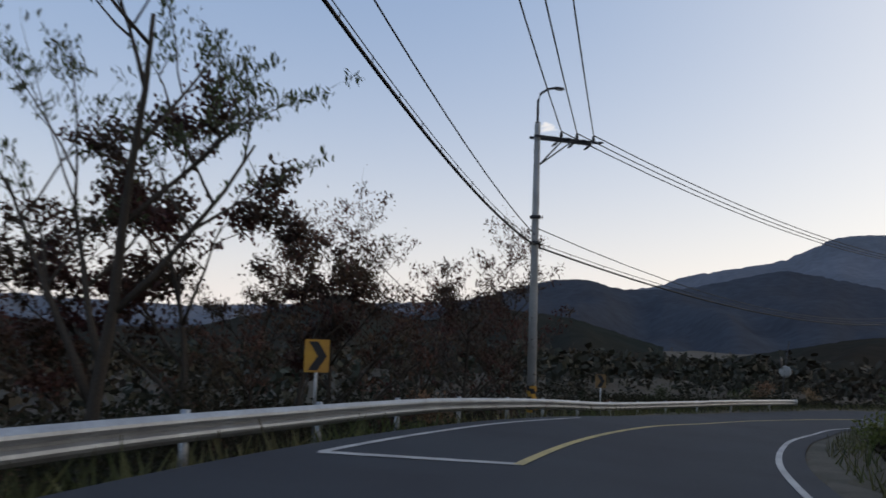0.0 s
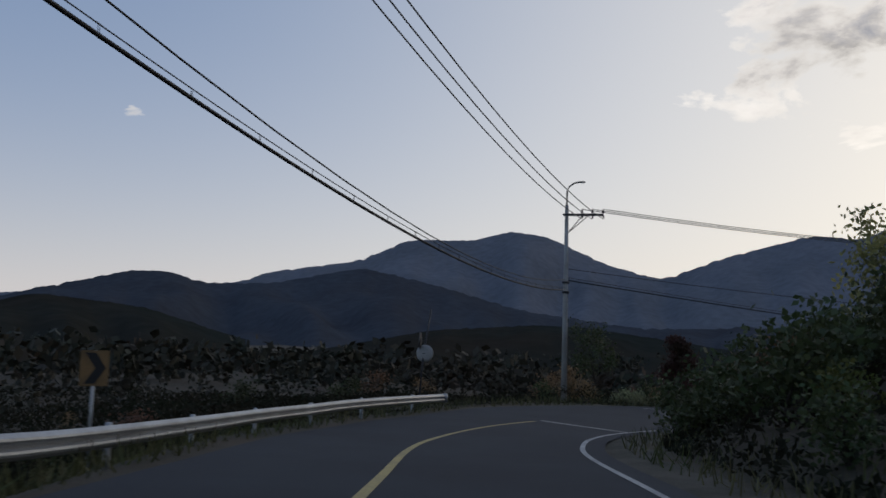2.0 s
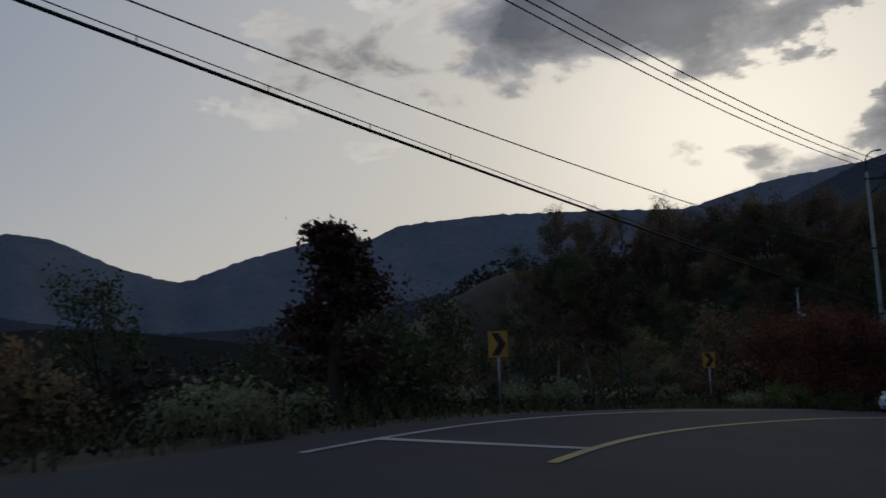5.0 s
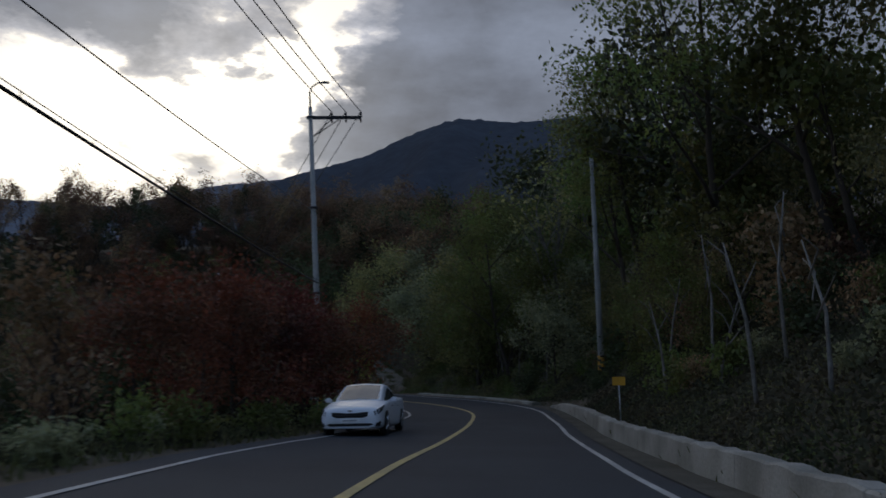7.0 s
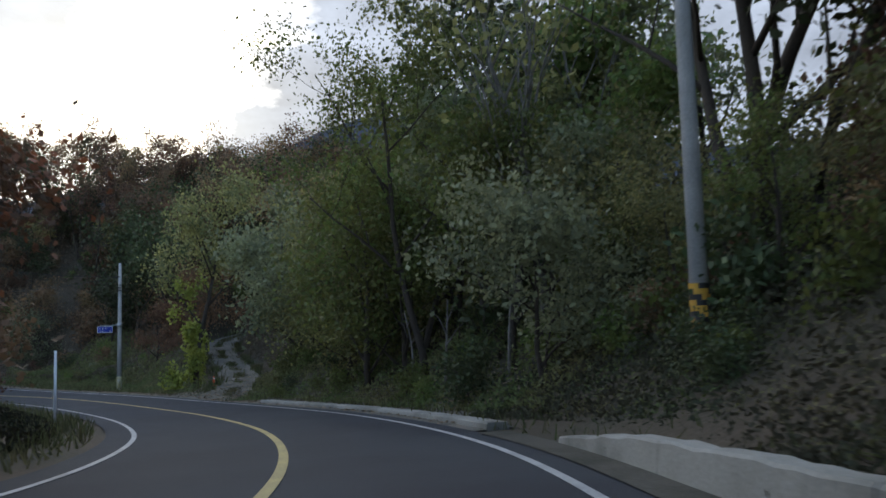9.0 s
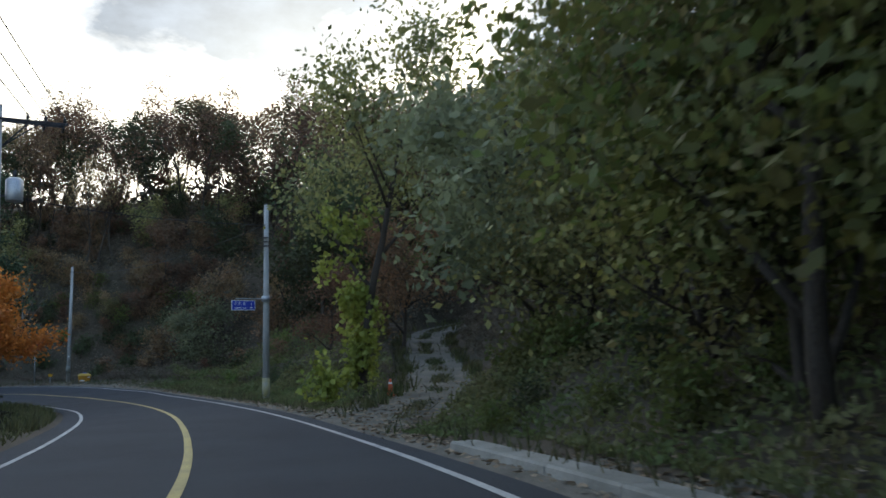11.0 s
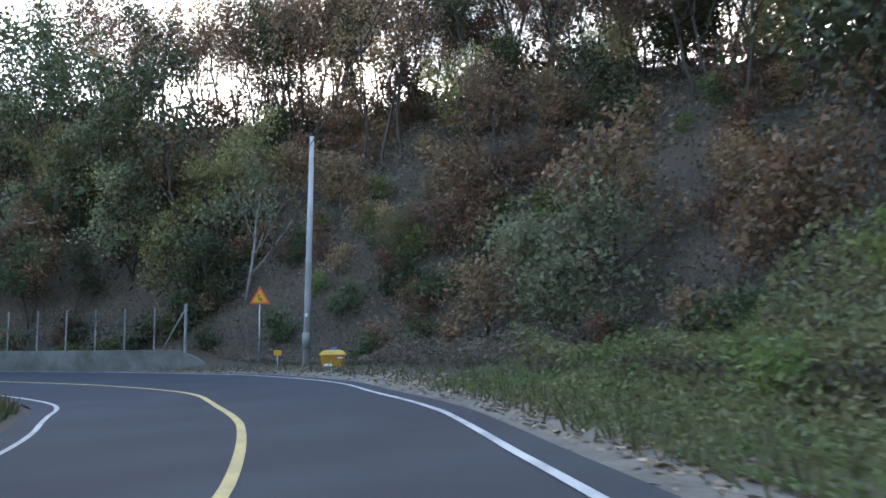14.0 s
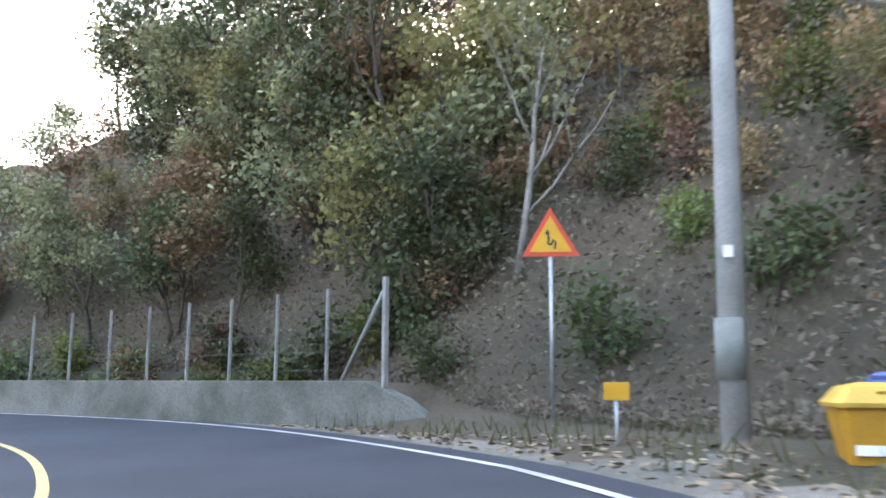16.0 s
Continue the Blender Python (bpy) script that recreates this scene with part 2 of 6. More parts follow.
M = dict(
    asphalt=material("asphalt", (0.036, 0.042, 0.050), 0.87, 0.3, 0.35, 0.35, second=(0.029, 0.032, 0.040), fine=45, spec=0.18),
    yellow_line=material("yellow_line", (0.44, 0.345, 0.14), 0.75, 0.4, 1.1, second=(0.33, 0.27, 0.13), fine=22),
    white_line=material("white_line", (0.42, 0.42, 0.41), 0.75, 0.4, 1.1, second=(0.28, 0.28, 0.28), fine=22),
    soil=material("soil", (0.066, 0.05, 0.034), 0.95, 0.45, 0.22, 0.7, second=(0.04, 0.037, 0.024), fine=9),
    gravel=material("gravel", (0.15, 0.135, 0.112), 0.95, 0.4, 0.8, 0.7, second=(0.085, 0.08, 0.066), fine=14),
    concrete=material("concrete", (0.29, 0.28, 0.25), 0.9, 0.3, 0.7, 0.3, second=(0.16, 0.155, 0.135), fine=25),
    mossy_concrete=material("mossy_concrete", (0.125, 0.124, 0.11), 0.95, 0.4, 0.7, 0.5, second=(0.06, 0.064, 0.05), fine=14),
    dark_verge=material("dark_verge", (0.072, 0.066, 0.053), 0.95, 0.4, 0.8, 0.7, second=(0.036, 0.036, 0.026), fine=14),
    pole=material("pole_concrete", (0.33, 0.33, 0.32), 0.88, 0.3, 0.9, 0.2, second=(0.24, 0.24, 0.23), fine=30),
    post_grey=material("post_grey", (0.22, 0.22, 0.205), 0.9, 0.35, 1.5, 0.2, second=(0.14, 0.14, 0.125), fine=25),
    steel=material("galvanised_steel", (0.36, 0.38, 0.40), 0.45, 0.25, 1.2, metal=0.75, second=(0.28, 0.29, 0.30), fine=20),
    dark_steel=material("dark_steel", (0.05, 0.05, 0.055), 0.6, 0.2, 3.0, metal=0.3),
    wire=material("wire", (0.02, 0.02, 0.022), 0.6, 0.1, 3.0),
    bark=material("bark", (0.055, 0.044, 0.034), 0.95, 0.4, 2.5, 0.7, second=(0.05, 0.042, 0.034), fine=22),
    pale_bark=material("pale_bark", (0.20, 0.185, 0.165), 0.9, 0.4, 2.5, 0.5, second=(0.11, 0.10, 0.085), fine=22),
    # leaf_dark: a deep green with some evening shade put into its colour
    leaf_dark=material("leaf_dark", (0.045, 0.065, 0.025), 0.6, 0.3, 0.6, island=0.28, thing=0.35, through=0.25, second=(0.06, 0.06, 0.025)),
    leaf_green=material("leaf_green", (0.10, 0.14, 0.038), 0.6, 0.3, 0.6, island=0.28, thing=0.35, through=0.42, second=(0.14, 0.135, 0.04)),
    leaf_olive=material("leaf_olive", (0.24, 0.21, 0.08), 0.6, 0.3, 0.6, island=0.28, thing=0.35, through=0.42, second=(0.11, 0.12, 0.055)),
    leaf_grey=material("leaf_grey", (0.250, 0.262, 0.142), 0.6, 0.3, 0.6, island=0.28, thing=0.25, through=0.42, second=(0.12, 0.135, 0.08)),
    leaf_yellow=material("leaf_yellow", (0.30, 0.30, 0.06), 0.6, 0.3, 0.6, island=0.28, thing=0.3, through=0.35, second=(0.16, 0.20, 0.05)),
    leaf_orange=material("leaf_orange", (0.54, 0.22, 0.045), 0.6, 0.3, 0.5, island=0.28, thing=0.2, through=0.45, second=(0.38, 0.13, 0.03)),
    leaf_russet=material("leaf_russet", (0.20, 0.115, 0.065), 0.65, 0.3, 0.6, island=0.28, thing=0.4, through=0.3, second=(0.12, 0.09, 0.05)),
    leaf_red=material("leaf_red", (0.17, 0.048, 0.028), 0.65, 0.3, 0.5, island=0.28, thing=0.3, through=0.3, second=(0.065, 0.04, 0.025)),
    leaf_darkred=material("leaf_darkred", (0.075, 0.028, 0.022), 0.65, 0.3, 0.6, island=0.28, thing=0.3, through=0.2, second=(0.045, 0.035, 0.02)),
    leaf_rust=material("leaf_rust", (0.20, 0.105, 0.058), 0.75, 0.3, 0.6, island=0.28, thing=0.25, through=0.25, second=(0.12, 0.075, 0.045)),
    needle=material("needle", (0.035, 0.06, 0.028), 0.6, 0.3, 0.8, island=0.4, thing=0.25, through=0.15),
    litter=material("litter", (0.17, 0.12, 0.075), 0.85, 0.3, 1.0, island=0.55, through=0.1, second=(0.26, 0.21, 0.15)),
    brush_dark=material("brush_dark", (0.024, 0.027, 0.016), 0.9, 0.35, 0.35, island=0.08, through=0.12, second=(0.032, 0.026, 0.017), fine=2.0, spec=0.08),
    brush_earth=material("brush_earth", (0.052, 0.056, 0.033), 0.85, 0.4, 0.35, island=0.25, through=0.2, second=(0.072, 0.062, 0.04), fine=2.0, spec=0.12),
    brush_green=material("brush_green", (0.11, 0.14, 0.052), 0.8, 0.4, 0.35, island=0.2, through=0.3, second=(0.17, 0.15, 0.07), fine=2.0),
    brush_brown=material("brush_brown", (0.145, 0.115, 0.088), 0.9, 0.4, 0.3, island=0.2, through=0.2, second=(0.10, 0.09, 0.062), fine=1.5),
    grass=material("grass", (0.065, 0.078, 0.028), 0.7, 0.3, 0.3, island=0.45, through=0.3, second=(0.11, 0.098, 0.048)),
    far_wood=material("far_wood", (0.055, 0.06, 0.035), 0.9, 0.4, 0.02, 0.0, second=(0.075, 0.05, 0.032), fine=0.25),
    # haze of distance is mixed into both mountain colours, paler and greyer farther off
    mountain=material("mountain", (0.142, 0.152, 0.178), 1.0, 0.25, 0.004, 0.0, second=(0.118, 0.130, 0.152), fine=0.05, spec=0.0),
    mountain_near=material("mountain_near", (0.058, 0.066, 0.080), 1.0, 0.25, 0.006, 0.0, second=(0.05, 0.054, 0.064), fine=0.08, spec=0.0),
    hill=material("hill", (0.027, 0.031, 0.027), 1.0, 0.3, 0.012, 0.0, second=(0.034, 0.029, 0.023), fine=0.12, spec=0.0),
    sign_yellow=material("sign_yellow", (0.55, 0.28, 0.022), 0.5, 0.15, 3.0),
    sign_amber=material("sign_amber", (0.50, 0.27, 0.035), 0.55, 0.25, 3.0, second=(0.40, 0.20, 0.04)),
    # a duller, darker amber for the second bend sign
    sign_dull_amber=material("sign_dull_amber", (0.24, 0.145, 0.06), 0.7, 0.35, 3.0, second=(0.15, 0.10, 0.05)),
    sign_black=material("sign_black", (0.02, 0.02, 0.02), 0.5, 0.1, 3.0),
    sign_red=material("sign_red", (0.55, 0.06, 0.03), 0.5, 0.15, 3.0),
    sign_blue=material("sign_blue", (0.02, 0.05, 0.36), 0.5, 0.15, 3.0),
    sign_white=material("sign_white", (0.75, 0.75, 0.75), 0.5, 0.1, 3.0),
    cone_orange=material("cone_orange", (0.62, 0.11, 0.04), 0.6, 0.2, 3.0),
    paint_white=material("paint_white", (0.68, 0.70, 0.74), 0.25, 0.05, 1.0, spec=0.6),
    car_glass=material("car_glass", (0.05, 0.056, 0.065), 0.06, 0.1, 1.0, spec=1.0),
    rubber=material("rubber", (0.02, 0.02, 0.02), 0.85, 0.2, 3.0),
    chrome=material("chrome", (0.7, 0.7, 0.72), 0.2, 0.05, 1.0, metal=0.9),
    lamp_glass=material("lamp_glass", (0.6, 0.62, 0.65), 0.15, 0.05, 1.0, spec=0.8),
)

# ---- mesh helpers ----


def mesh_of(name, verts, faces, mats, slots=None, smooth=False):
    me = bpy.data.meshes.new(name)
    me.from_pydata([tuple(v) for v in verts], [], [tuple(f) for f in faces])
    for m in mats:
        me.materials.append(m)
    if slots is not None:
        me.polygons.foreach_set("material_index", np.asarray(slots, np.int32))
    if smooth:
        me.polygons.foreach_set("use_smooth", np.ones(len(me.polygons), bool))
    me.update()
    return me


def quads_mesh(name, corners, mats):
    """A mesh of loose quads from an array of n x 4 x 3 corners."""
    n = len(corners)
    me = bpy.data.meshes.new(name)
    me.vertices.add(n * 4)
    me.vertices.foreach_set("co", np.ascontiguousarray(corners, np.float32).ravel())
    me.loops.add(n * 4)
    me.loops.foreach_set("vertex_index", np.arange(n * 4, dtype=np.int32))
    me.polygons.add(n)
    me.polygons.foreach_set("loop_start", np.arange(0, n * 4, 4, dtype=np.int32))
    me.polygons.foreach_set("loop_total", np.full(n, 4, np.int32))
    for m in mats:
        me.materials.append(m)
    me.update(calc_edges=True)
    me.validate()
    return me


def thing_at(name, place, label, category, group="", kind="", turn=0.0):
    ob = new(name)
    ob.empty_display_size = 0.2
    ob.matrix_world = Matrix.Translation(place) @ Matrix.Rotation(turn, 4, "Z")
    return tagged(ob, label, category, group, kind)


def part(name, bm, mat, parent, label=""):
    """Links a bmesh, or a mesh, as one mesh object under a thing or a part."""
    if isinstance(bm, bmesh.types.BMesh):
        me = bpy.data.meshes.new(name)
        bm.to_mesh(me)
        bm.free()
        me.materials.append(mat)
    else:
        me = bm
    ob = new(name, me)
    ob.parent = parent
    if label:
        tagged(ob, label)
    return ob


def box(size, at=(0, 0, 0), bevel=0.0, turn=(0, 0, 0)):
    bm = bmesh.new()
    bmesh.ops.create_cube(bm, size=1.0, matrix=Matrix.LocRotScale(at, Euler(turn), size))
    if bevel:
        bmesh.ops.bevel(bm, geom=bm.edges[:], offset=bevel, segments=2, affect="EDGES")
    return bm


def join(*bms):
    out = bms[0]
    for b in bms[1:]:
        me = bpy.data.meshes.new("tmp")
        b.to_mesh(me)
        b.free()
        out.from_mesh(me)
        bpy.data.meshes.remove(me)
    return out


def tube_data(paths, radii, most=6, thin=0.0):
    """Verts and faces of tapered tubes: each path a list of points with a list of radii."""
    V, F = [], []
    for pts, rs in zip(paths, radii):
        pts = [Vector(p) for p in pts]
        base = len(V)
        sides = 3 if rs[0] < thin else most
        for i, p in enumerate(pts):
            d = (pts[min(i + 1, len(pts) - 1)] - pts[max(i - 1, 0)]).normalized()
            a = d.orthogonal().normalized() if abs(d.z) > 0.95 else d.cross(Vector((0, 0, 1))).normalized()
            b = d.cross(a)
            for k in range(sides):
                w = 2 * math.pi * k / sides
                V.append(p + (a * math.cos(w) + b * math.sin(w)) * rs[i])
        for i in range(len(pts) - 1):
            for k in range(sides):
                q = base + i * sides
                F.append((q + k, q + (k + 1) % sides, q + sides + (k + 1) % sides, q + sides + k))
        F.append([base + k for k in range(sides)][::-1])
        F.append([base + (len(pts) - 1) * sides + k for k in range(sides)])
    return V, F


def tubes(name, paths, radii, mat, sides=6, smooth=True, thin=0.0):
    V, F = tube_data(paths, radii, sides, thin)
    return mesh_of(name, V, F, [mat], smooth=smooth)


# ---- the road ----
ROAD = [
    (7.7, -22.4, -0.46), (3, -13.5, -0.94), (0.7, -3.6, -1.42), (0.4, 6.2, -2.01), (2.5, 16.6, -2.61), (5.8, 26, -3.21),
    (9.9, 34.9, -3.92), (14.9, 44.2, -4.61), (21.8, 51.9, -5.09), (30.7, 57, -5.42), (41.1, 59.3, -5.89), (51, 58.7, -6.55),
    (61.2, 57.5, -7.44), (71.2, 55.9, -8.36), (80.6, 54.4, -9.06), (90.5, 53.4, -9.70), (100.2, 54, -10.26), (110, 56.2, -10.75),
    (118.7, 59.3, -11.10), (128, 63.5, -11.39), (136.9, 68.1, -11.67), (145.4, 73.3, -11.92), (153.5, 79.3, -12.13), (160.5, 85.7, -12.20),
    (166.6, 93.2, -12.21), (171.7, 107.5, -12.30), (171.2, 118.8, -12.29), (166, 131, -12.20),
]
S0 = 24.0                                # metres of road before the place where the drive begins


def catmull(knots, step):
    K = np.array(knots, float)
    K = np.vstack([2 * K[0] - K[1], K, 2 * K[-1] - K[-2]])
    out = []
    for i in range(1, len(K) - 2):
        n = max(2, int(np.linalg.norm(K[i + 1] - K[i]) / step))
        for u in np.arange(n) / n:
            out.append(0.5 * (2 * K[i] + (K[i + 1] - K[i - 1]) * u + (2 * K[i - 1] - 5 * K[i] + 4 * K[i + 1] - K[i + 2]) * u * u
                              + (3 * K[i] - K[i - 1] - 3 * K[i + 1] + K[i + 2]) * u ** 3))
    out.append(K[-2])
    return np.array(out)


RC = catmull(ROAD, 0.5)                  # centre line
RS = np.r_[0, np.cumsum(np.linalg.norm(np.diff(RC[:, :2], axis=0), axis=1))] - S0
RT = np.gradient(RC[:, :2], axis=0)
RT /= np.linalg.norm(RT, axis=1)[:, None]
RN = np.stack([RT[:, 1], -RT[:, 0]], 1)  # to the right


def along(table):
    t = np.array(table, float)
    return lambda s: np.interp(s, t[:, 0], t[:, 1])


bank = along([(-24, -.05), (20, -.05), (38, -.02), (50, 0), (66, -.03), (78, -.065), (100, -.06), (112, -.03), (130, 0), (160, 0),
              (185, .03), (205, .055)])
lane_r = along([(-24, 3.8), (50, 3.9), (57, 4.1), (63, 4.4), (75, 3.7), (94, 3.8), (103, 3.6), (112, 3.25), (122, 3.15), (145, 3.4), (153, 3.2), (162, 3.05), (178, 2.85), (188, 2.95), (196, 3.35), (202, 3.85),
                (210, 4.05), (216, 4.5), (222, 5.0), (230, 4.8), (245, 4.2)])
lane_l = along([(-24, 2.4), (13, 2.4), (25, 2.3), (33, 2.45), (45, 3.2), (53, 3.5), (60, 3.4), (73, 2.95), (92, 2.7), (106, 3.4), (113, 3.2), (125, 3.0), (160, 3.1),
                (186, 2.95), (199, 3.25), (210, 4.0)])
apron_l = along([(-24, .55), (30, .5), (45, .35), (57, .4), (63, 1.5), (70, 1.3), (78, .8), (110, .7), (300, .6)])
apron_r = along([(-24, .5), (90, .6), (130, .6), (162, .5), (168, .6), (300, .5)])


def on_road(s, l, up=0.0):
    """The place s metres along the road and l metres to the right of its centre line."""
    p = np.array([np.interp(s, RS, RC[:, k]) for k in range(3)])
    n = np.array([np.interp(s, RS, RN[:, k]) for k in range(2)])
    return Vector((p[0] + n[0] * l, p[1] + n[1] * l, p[2] + bank(s) * l + up))


def heading(s):
    i = int(np.argmin(abs(RS - s)))
    return math.atan2(RT[i, 1], RT[i, 0])


def strip(name, s_values, left, right, mat, cols=2, up=0.0, thick=0.0):
    """A ribbon of the road's surface between two offsets, which are functions of s."""
    V, F = [], []
    for s in s_values:
        for c in range(cols):
            u = c / (cols - 1)
            V.append(on_road(s, left(s) * (1 - u) + right(s) * u, up))
    for i in range(len(s_values) - 1):
        for c in range(cols - 1):
            a = i * cols + c
            F.append((a, a + 1, a + cols + 1, a + cols))
    return mesh_of(name, V, F, [mat], smooth=True)


road_s = np.arange(-23.5, RS[-1] - 0.5, 1.0)
road = tagged(new("road", strip("road", road_s, lambda s: -lane_l(s) - apron_l(s), lambda s: lane_r(s) + apron_r(s), M["asphalt"], 9)),
              "dark grey worn asphalt two-lane country road", "road", kind="structure")


def line(name, s0, s1, offset, width, mat, label):
    ss = np.arange(s0, s1 + 0.01, 0.7)
    return tagged(new(name, strip(name, ss, lambda s: offset(s) - width / 2, lambda s: offset(s) + width / 2, mat, 2, 0.012)),
                  label, "road marking", kind="structure")


zero = lambda s: 0.0
line("centre_line", 12.6, 60, zero, 0.15, M["yellow_line"], "faded yellow centre line painted on asphalt")
line("centre_line", 74, RS[-1] - 1, along([(120, 0), (142, -.1), (160, -.14), (172, 0), (187, .1), (195, .24), (203, .2), (207, .05), (211, -.14), (224, -.2), (232, -.4)]), 0.15, M["yellow_line"], "faded yellow centre line painted on asphalt")
line("edge_line", -20, 62, lambda s: lane_r(s), 0.13, M["white_line"], "white edge line painted on asphalt")
line("edge_line", 80, RS[-1] - 1, lambda s: lane_r(s), 0.13, M["white_line"], "white edge line painted on asphalt")
line("edge_line", 11.2, 28.2, lambda s: -lane_l(s), 0.12, M["white_line"], "white edge line painted on asphalt")
line("edge_line", 73.2, RS[-1] - 1, lambda s: -lane_l(s), 0.12, M["white_line"], "white edge line painted on asphalt")


def cross_line(s, a, b, lean=0.0):
    V = [on_road(s + lean * (u if u else 0) + w, l, 0.012) for l, u in ((a, 0), (b, 1)) for w in (-0.15, 0.15)]
    ob = new("stop_line", mesh_of("stop_line", V, [(0, 2, 3, 1)], [M["white_line"]]))
    return tagged(ob, "white stop line painted across one lane", "road marking", kind="structure")


cross_line(12.7, 0, -lane_l(13), -1.5)
cross_line(60.1, 0, lane_r(58), -1.9)
cross_line(76, 0, -lane_l(75), -.9)

# ---- the ground ----
# rise of the land on the right: where it starts beyond the asphalt, its slope, its height
right_start = along([(-24, 2), (20, 2), (30, 1.6), (95, 1.3), (130, 1.2), (160, 2.2), (176, 2.0), (188, 3.2), (200, 4.4), (206, 8.0), (213, 9.0), (219, 6.0), (224, 4.0), (230, 2.0), (300, 1.5)])
right_slope = along([(-24, .12), (20, .15), (40, .4), (90, .45), (110, .6), (150, .55), (166, .35), (180, .36), (192, .42), (203, .72), (212, 1.05), (225, 1.2)])
right_top = along([(-24, 3), (20, 4), (40, 9), (90, 16), (120, 22), (165, 18), (205, 18), (226, 24), (300, 27)])
left_start = along([(-24, .1), (30, .2), (42, 1.2), (50, 1.5), (60, 3.0), (80, 2.5), (130, 2.5), (180, 4.0), (300, 5.0)])
left_slope = along([(-24, -.4), (50, -.35), (66, -.12), (130, -.12), (170, -.05), (190, .06), (300, .08)])
left_top = along([(-24, -9), (50, -8), (70, -4), (130, -4), (170, -1.5), (190, 2), (300, 3)])


def land(x, y):
    """Height of the ground at arrays of places, and where they lie along and beside the road."""
    x, y = np.asarray(x, float).ravel(), np.asarray(y, float).ravel()
    idx = np.empty(len(x), int)
    for k in range(0, len(x), 4000):
        d = (x[k:k + 4000, None] - RC[None, :, 0]) ** 2 + (y[k:k + 4000, None] - RC[None, :, 1]) ** 2
        idx[k:k + 4000] = d.argmin(1)
    s = RS[idx]
    px, py = x - RC[idx, 0], y - RC[idx, 1]
    l = px * RN[idx, 0] + py * RN[idx, 1]
    far = np.sqrt(px ** 2 + py ** 2)
    l = np.where(far > np.abs(l) + 3, np.sign(l) * far, l)
    er, el = lane_r(s) + apron_r(s), lane_l(s) + apron_l(s)
    z = RC[idx, 2] + bank(s) * np.clip(l, -el, er)
    over = np.clip(l - er - right_start(s), 0, None)
    past = np.where((idx == len(RS) - 1) | (idx == 0), np.abs(px * RT[idx, 0] + py * RT[idx, 1]), 0)
    ends = np.exp(-(past / 30) ** 2)
    rise = ends * right_top(s) * np.tanh(over * right_slope(s) / np.maximum(right_top(s), .1))
    under = np.clip(-l - el - left_start(s), 0, None)
    fall = ends * left_top(s) * (1 - np.exp(-under * left_slope(s) / np.where(np.abs(left_top(s)) < .1, .1, left_top(s))))
    inside = np.minimum(er - l, l + el)
    # the raised verge round the last bend
    z = z + .28 * np.clip((l - er - .2) / 1.3, 0, 1) * np.exp(-((s - 214) / 13) ** 4)
    z = z + rise + fall - np.where(inside > -0.15, 0.07, 0.03)
    # far off, the land sinks into the valley below the mountains
    w = np.clip((far - 90) / 200, 0, 1)
    w = w * w * (3 - 2 * w)
    z = z * (1 - w) + (-14) * w
    return z, s, l


TRACK = catmull([(124.2, 59, -11.38), (127.3, 57.5, -11.33), (130.8, 57.1, -11.14), (134.8, 56.95, -10.89), (139.8, 57.5, -10.55),
                 (144.8, 58.3, -10.20), (149.8, 59.35, -9.67), (155.7, 60.2, -9.00), (160, 59.9, -8.40), (164, 58, -7.87)], 0.6)
land_open = land


def land(x, y):
    z, s, l = land_open(x, y)
    x, y = np.asarray(x, float).ravel(), np.asarray(y, float).ravel()
    near = np.nonzero((x > 118) & (x < 170) & (y > 48) & (y < 72))[0]
    if len(near):
        d = np.sqrt((x[near, None] - TRACK[None, :, 0]) ** 2 + (y[near, None] - TRACK[None, :, 1]) ** 2)
        k = d.argmin(1)
        w = np.clip((4.2 - d.min(1)) / 2.4, 0, 1)
        w = w * w * (3 - 2 * w) * np.clip((l[near] - lane_r(s[near]) - 0.6) / 1.0, 0, 1)
        z[near] = z[near] * (1 - w) + TRACK[k, 2] * w
    return z, s, l


def ground_z(x, y):
    return float(land([x], [y])[0][0])


def axis(lo, hi, far):
    mid = np.arange(lo, hi, 1.25)
    out = [d for d in np.geomspace(3, far, 26)]
    return np.r_[[lo - d for d in out[::-1]], mid, [hi + d for d in out]]


gx, gy = axis(-30, 230, 3200), axis(-30, 165, 3200)
GX, GY = np.meshgrid(gx, gy)
gz, gs, gl = land(GX, GY)
rough = np.array([noise.noise(Vector((a * 0.35, b * 0.35, 0))) * 0.10 + noise.noise(Vector((a * 0.06, b * 0.06, 4))) * 0.5
                  for a, b in zip(GX.ravel(), GY.ravel())])
off_road = np.clip((np.maximum(gl - lane_r(gs) - apron_r(gs), -gl - lane_l(gs) - apron_l(gs)) - 0.4) / 3.0, 0, 1)
gz = gz + rough * off_road
nx, ny = len(gx), len(gy)
ids = np.arange(nx * ny).reshape(ny, nx)
gf = np.stack([ids[:-1, :-1], ids[:-1, 1:], ids[1:, 1:], ids[1:, :-1]], -1).reshape(-1, 4)
ground = tagged(new("ground", mesh_of("ground", np.stack([GX.ravel(), GY.ravel(), gz], 1), gf.tolist(), [M["soil"]], smooth=True)),
                "dark earth and weeds of a wooded mountainside", "ground", kind="structure")

# ---- mountains ----


